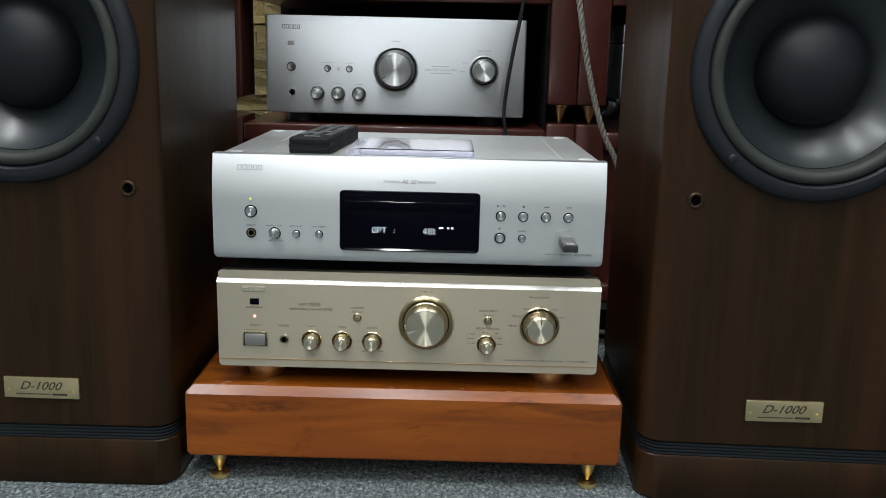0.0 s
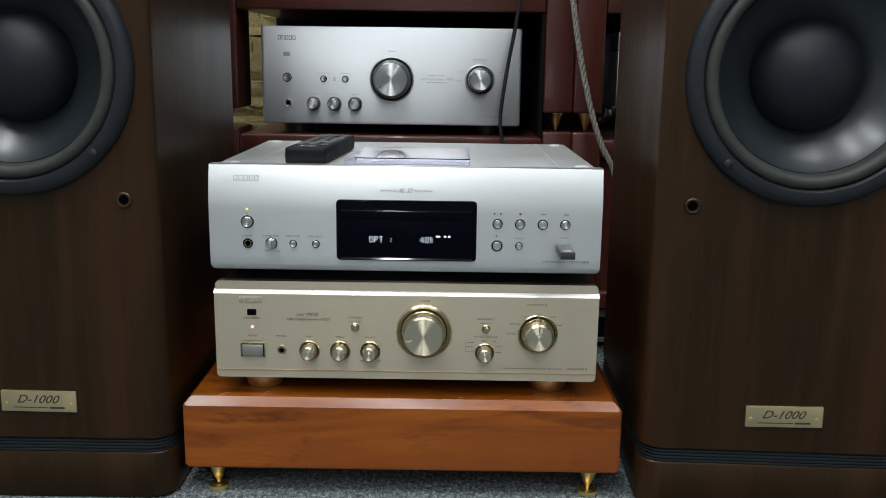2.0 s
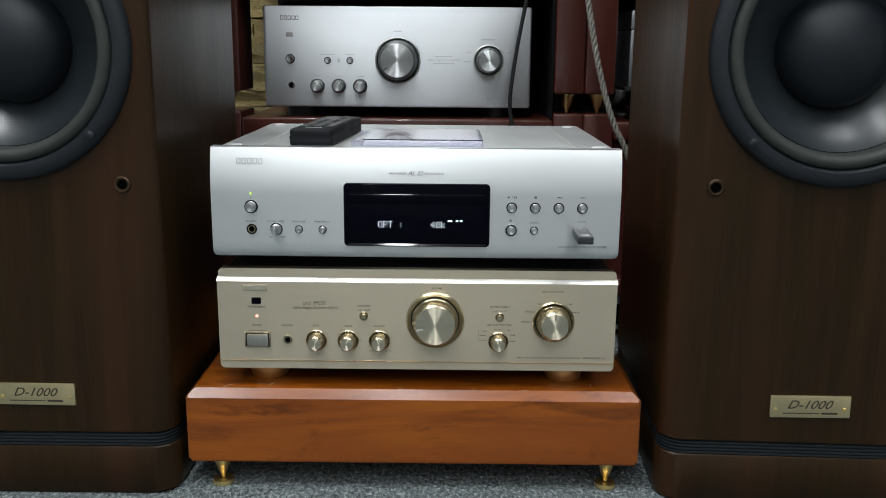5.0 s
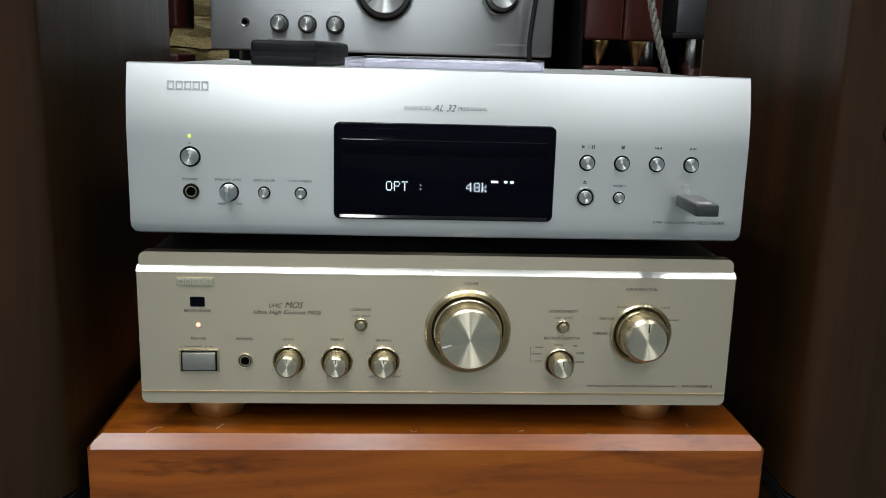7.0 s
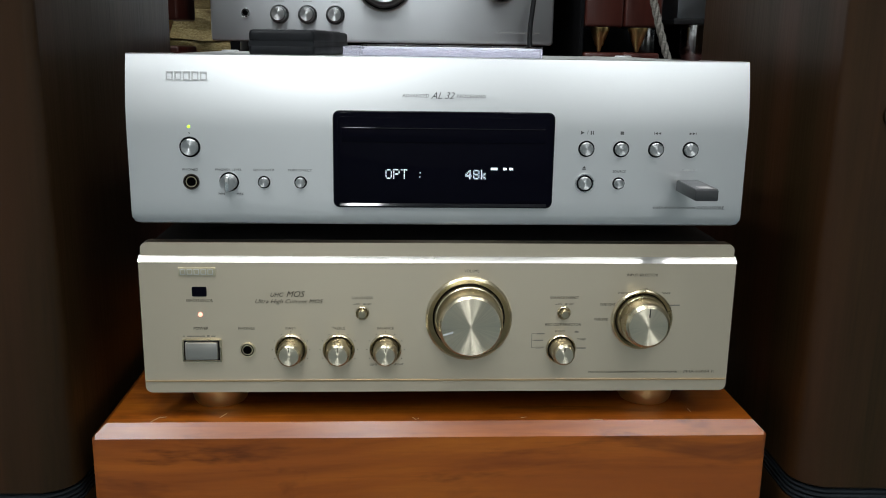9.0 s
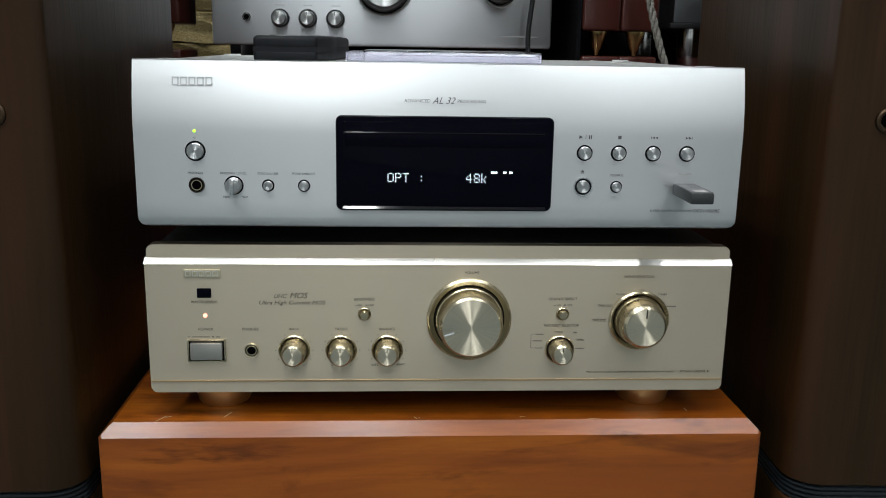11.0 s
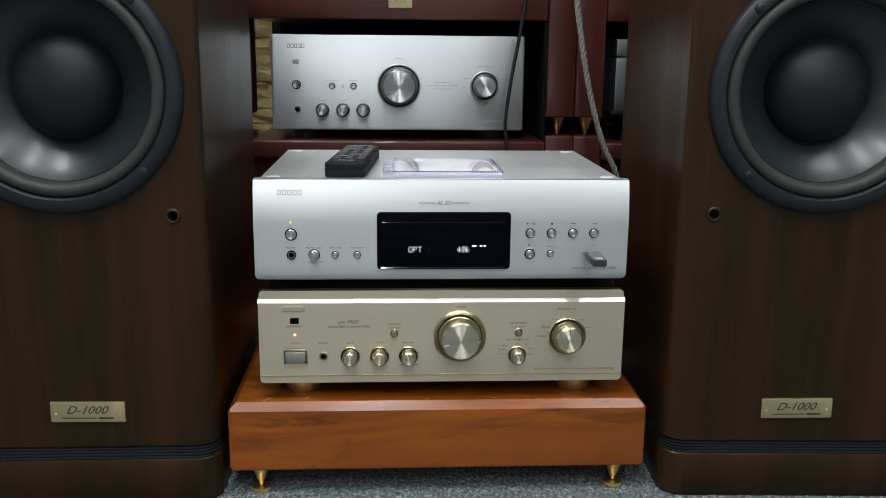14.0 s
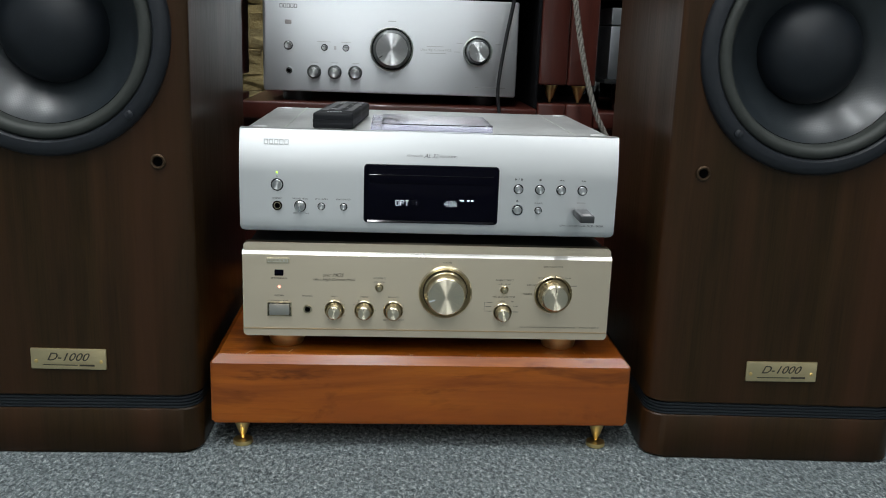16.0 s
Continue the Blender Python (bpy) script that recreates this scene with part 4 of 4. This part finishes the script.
def disc_case():
    d = thing("disc_case", (0.002, 0.082, 0.3838), "clear plastic disc case with a white booklet", "disc case")
    x0, x1, y0, y1, z0, z1 = -0.0690, 0.0720, 0.018, 0.143, 0.3841, 0.3938
    t = 0.0011
    base = bmesh.new()
    for dims in ((x0, x1, y0, y1, z0, z0 + t), (x0, x1, y0, y0 + t, z0 + t, z1 - 0.002), (x0, x1, y1 - t, y1, z0 + t, z1 - 0.002), (x0, x0 + t, y0 + t, y1 - t, z0 + t, z1 - 0.002), (x1 - t, x1, y0 + t, y1 - t, z0 + t, z1 - 0.002)):
        add_box(base, *dims, bevel=0.0003, segments=1)
    part("tray_half", base, CLEAR, d, "clear plastic tray half").visible_shadow = False
    part("spine", box(x0 + 0.0016, x0 + 0.0120, y0 + 0.002, y1 - 0.002, z0 + 0.002, z0 + 0.0055, bevel=0.0004), CLEAR, d, "ribbed clear hinge spine").visible_shadow = False
    lid = part("lid", box(x0 + 0.0125, x1, y0 - 0.0004, y1 + 0.0004, z1 - 0.0018, z1 - 0.0006, bevel=0.0003, segments=1), CLEAR_LID, d)
    lid.visible_shadow = False
    book = part("booklet", box(x0 + 0.0150, x1 - 0.004, y0 + 0.003, y1 - 0.003, z1 - 0.0036, z1 - 0.0024), PAPER, d, "white booklet with a grey round picture")
    part("picture", spin([(0.024, z1 - 0.0022), (0, z1 - 0.0022)], (-0.026, 0.088, 0), "z", 40), PAPER_GREY, book)
    part("picture_mark", spin([(0.034, z1 - 0.00225), (0.026, z1 - 0.00225)], (0.033, 0.085, 0), "z", 40), PAPER_PINK, book)
    part("inner_tray", box(x0 + 0.0135, x1 - 0.0016, y0 + 0.0018, y1 - 0.0018, z0 + 0.0016, z0 + 0.0058, bevel=0.0005), TRAY, d, "pale frosted disc tray")
    for nx in (-0.030, 0.052):
        part("lid_tab", spin([(0.0026, z1 - 0.0045), (0.0026, z1 - 0.0026), (0, z1 - 0.0026)], (nx, y0 + 0.0035, 0), "z", 14), CLEAR, d)
    part("dark_label", box(-0.024, 0.030, y0 + 0.0022, y0 + 0.0030, z0 + 0.0018, z0 + 0.0050), PAPER_GREY, d)


disc_case()


# ---- racks behind, and the unit standing in them ----
def rack(x0, x1, shelf_z, label, badge_x=None):
    r = thing("equipment_rack", ((x0 + x1) / 2, 0.72, 0), label, "rack", "mahogany racks")
    y0, y1, w = 0.512, 0.92, 0.048
    for px in (x0, x1 - w):
        part("lower_post", box(px, px + w, y0, y0 + 0.10, 0.03, 0.3865, bevel=0.0035, segments=3), MAHOGANY, r)
        part("upper_post", box(px, px + w, y0, y0 + 0.10, 0.4175, 1.0, bevel=0.0035, segments=3), MAHOGANY, r)
        spike((px + w / 2, y0 + 0.024, 0.3866), 0.4180, r, 0.0125, False)
        part("foot", spin([(0, 0.0), (0.02, 0.0), (0.02, 0.031), (0, 0.031)], (px + w / 2, y0 + 0.05, 0), "z", 20), BRASS, r)
        inner = px + w + 0.04 if px == x0 else px - 0.09
        part("rear_post", box(inner, inner + 0.05, y1 + 0.012, y1 + 0.06, 0.0, 1.0, bevel=0.0035), MAHOGANY, r)
    # black sheet added for the shade along the inside of the rack
    part("dark_side_sheet", box(x1 - w - 0.006, x1 - w - 0.001, y0 + 0.004, y1 - 0.022, shelf_z + 0.001, 0.576), MATT_BLACK, r, "black sheet for the dark inside the rack")
    part("shelf", box(x0 + w + 0.001, x1 - w - 0.001, y0 - 0.004, y1, shelf_z - 0.030, shelf_z, bevel=0.004, segments=3), MAHOGANY_X, r)
    part("lower_shelf", box(x0 + w + 0.001, x1 - w - 0.001, y0, y1, 0.085, 0.115, bevel=0.004, segments=3), MAHOGANY_X, r)
    part("lower_panel", box(x0 + w + 0.001, x1 - w - 0.001, y0 + 0.016, y0 + 0.034, 0.1155, shelf_z - 0.0305), MAHOGANY_X, r)
    rail = part("top_rail", box(x0 + w + 0.001, x1 - w - 0.001, y0 + 0.001, y1, 0.577, 0.650, bevel=0.0035, segments=3), MAHOGANY_X, r)
    # black sheet added for the dark at the back, hides the stone
    part("dark_back_sheet", box(x0 + 0.0005 if x0 > 0 else -0.309, x1 + 0.0005, y1 + 0.001, y1 + 0.010, 0.116, 1.0), MATT_BLACK, r, "black sheet for the dark behind the shelves")
    if badge_x is not None:
        b = part("badge", slab(rounded(badge_x - 0.0195, badge_x + 0.0195, 0.5955, 0.6345, 0.0015, 3), y0 - 0.0010, y0 + 0.002, 0.0005), BRASS_PLATE, r, "square brass badge")
        bm = bmesh.new()
        for q in (-0.009, -0.002, 0.005):
            add_box(bm, badge_x + q, badge_x + q + 0.0045, y0 - 0.0014, y0, 0.604, 0.622)
        part("badge_block", bm, GOLD, b)
    return r


rack(-0.346, 0.2510, 0.3770, "dark red mahogany equipment rack with brass cone feet", -0.045)
rack(0.2520, 0.849, 0.3750, "dark red mahogany equipment rack holding a grey unit")


def rear_amplifier():
    x0, x1, z0, z1, y = -0.2620, 0.1665, 0.3935, 0.5520, 0.530
    a = thing("amplifier", (-0.048, 0.7, 0.3772), "silver-grey amplifier with a large volume knob standing in the rack", "amplifier")
    part("case", box(x0 + 0.006, x1 - 0.006, y + 0.010, 0.90, z0 + 0.002, z1 - 0.004, bevel=0.002), MATT_BLACK, a)
    front = part("front_panel", slab(rounded(x0, x1, z0, z1, 0.004), y, y + 0.012, 0.0025), OLD_SILVER, a, "brushed silver front")
    for fx, fy in ((-0.21, 0.58), (0.115, 0.58), (-0.21, 0.86), (0.115, 0.86)):
        part("foot", spin([(0, 0.3771), (0.024, 0.3771), (0.025, 0.379), (0.025, 0.3960), (0, 0.3960)], (fx, fy, 0), "z", 28), BLACK, a)
    f = y - 0.0004
    blocks(5, -0.2340, y, 0.5330, 0.0300, 0.0066, INK, front)
    part("sensor_window", slab(rounded(-0.2255, -0.2145, 0.5035, 0.5105, 0.001, 2), y - 0.0006, y + 0.001, 0.0002), PAPER_GREY, a)
    round_button("power_button", -0.2200, 0.4690, y, 0.0062, a, CHROME)
    socket(-0.2190, 0.4275, y, 0.0058, a, CHROME, CHROME)
    for bx in (-0.1600, -0.1240):
        round_button("mode_button", bx, 0.4672, y, 0.0042, a, CHROME)
    for kx in (-0.1770, -0.1425, -0.1080):
        k, c, ang = knob("tone_knob", kx, 0.4268, y, 0.0118, 0.0098, 0.018, a, DARK_STEEL, STEEL_CAP, "small steel tone knob")
        notch(k, kx, 0.4268, y - 0.0186, c, radians(90), 0.45, 0.95, 0.0004, INK)
    k, c, ang = knob("volume_knob", -0.0470, 0.4680, y, 0.0368, 0.0318, 0.030, a, DARK_STEEL, STEEL_CAP, "large steel volume knob", taper=0.86, rim_y=0.004, rim=STEEL)
    notch(k, -0.0470, 0.4680, y - 0.0306, c, radians(215), 0.7, 0.97, 0.0008, INK)
    k, c, ang = knob("input_knob", 0.0985, 0.4690, y, 0.0250, 0.0205, 0.026, a, DARK_STEEL, STEEL_CAP, "steel input knob", taper=0.86, rim_y=0.004, rim=STEEL)
    notch(k, 0.0985, 0.4690, y - 0.0266, c, radians(130), 0.6, 0.97, 0.0006, INK)
    lettering("Ultra High Current MOS", 0.0275, f, 0.4690, 0.0040, INK_PALE, front, width=0.052)
    spots = [(0.0120, 0.0400, 0.4742, 0.4752), (0.0100, 0.0450, 0.4630, 0.4640), (-0.0535, -0.0405, 0.5128, 0.5142), (0.0860, 0.1100, 0.5008, 0.5020), (0.062, 0.072, 0.4810, 0.4820), (0.058, 0.069, 0.4665, 0.4675), (0.128, 0.137, 0.4810, 0.4820),
             (-0.1720, -0.1490, 0.4760, 0.4770), (-0.1320, -0.1160, 0.4760, 0.4770), (-0.1830, -0.1710, 0.4420, 0.4430), (-0.1480, -0.1370, 0.4420, 0.4430), (-0.1130, -0.1020, 0.4420, 0.4430), (0.0960, 0.1480, 0.4080, 0.4092), (-0.1440, -0.1400, 0.4640, 0.4700)]
    bars(spots, f, INK_PALE, front)


rear_amplifier()

unit = thing("audio_unit", (0.42, 0.7, 0.3752), "grey metal audio unit standing in the rack", "audio unit")
part("lower_front", box(0.324, 0.70, 0.530, 0.86, 0.4300, 0.5185, bevel=0.0015), GREY_PANEL, unit)
part("upper_front", box(0.324, 0.70, 0.530, 0.86, 0.5205, 0.5490, bevel=0.0015), GREY_PANEL, unit)
part("sill", box(0.318, 0.706, 0.522, 0.86, 0.4225, 0.4295, bevel=0.001), DARK_TOP, unit)
for ux in (0.36, 0.66):
    for uy in (0.56, 0.82):
        part("foot", spin([(0, 0.3751), (0.016, 0.3751), (0.02, 0.39), (0.02, 0.4235), (0, 0.4235)], (ux, uy, 0), "z", 24), CHROME, unit)

crate = thing("audio_unit", (0.45, 0.7, 0.0), "dark audio unit with a pale strip under the low shelf", "audio unit")
part("case", box(0.316, 0.78, 0.56, 0.88, 0.004, 0.080, bevel=0.002), MATT_BLACK, crate)
part("front_strip", box(0.318, 0.778, 0.556, 0.562, 0.058, 0.072, bevel=0.001), GREY_PANEL, crate)
part("front_line", box(0.318, 0.778, 0.556, 0.562, 0.012, 0.020, bevel=0.001), GREY_PANEL, crate)

# ---- hanging cables ----
cable = thing("cable", (0.15, 0.5, 0.12), "black power cable hanging in front of the rack", "cable")
part("sleeve", tube([(0.168, 0.502, 0.90), (0.162, 0.500, 0.64), (0.154, 0.500, 0.564), (0.142, 0.498, 0.494), (0.134, 0.498, 0.435), (0.132, 0.498, 0.400), (0.137, 0.496, 0.363), (0.143, 0.495, 0.30), (0.150, 0.49, 0.123)], 0.0031), CABLE_BLACK, cable)
braided = thing("cable", (0.33, 0.42, 0.0), "grey twisted speaker cable hanging beside the disc player", "cable")
BRAIDED_WAY = [(0.226, 0.43, 0.90), (0.2295, 0.425, 0.64), (0.2350, 0.42, 0.574), (0.2490, 0.42, 0.499), (0.2655, 0.42, 0.433), (0.2845, 0.42, 0.377), (0.306, 0.42, 0.335), (0.325, 0.42, 0.27), (0.345, 0.43, 0.1), (0.35, 0.43, 0.004)]
for turn in range(3):
    part("strand", strand(BRAIDED_WAY, 0.0026, 0.0022, 0.034, 2 * math.pi * turn / 3), BRAID, braided)

# ---- split stone facing of the wall behind ----
rng = random.Random(5)
z = 0.0
shapes = []
for q in range(6):
    bm = bmesh.new()
    made = bmesh.ops.create_cube(bm, size=1)["verts"]
    bmesh.ops.subdivide_edges(bm, edges=bm.edges[:], cuts=2, use_grid_fill=True)
    for v in bm.verts:
        v.co += Vector((rng.uniform(-0.03, 0.03), rng.uniform(-0.16, 0.16) if v.co.y < 0 else 0, rng.uniform(-0.06, 0.06)))
    me = bpy.data.meshes.new("stone")
    bm.to_mesh(me)
    bm.free()
    me.materials.append(STONE)
    shapes.append(me)
while z < 0.86:
    h = rng.uniform(0.035, 0.06)
    x = -0.62 + rng.uniform(-0.06, 0)
    while x < 0.1:
        w = rng.uniform(0.09, 0.2)
        s = new("stone", rng.choice(shapes))
        s.parent = wall_north
        s.location, s.scale = (x + w / 2, 1.105, z + h / 2), (w * 0.99, 0.05, h * 0.96)
        x += w
    z += h
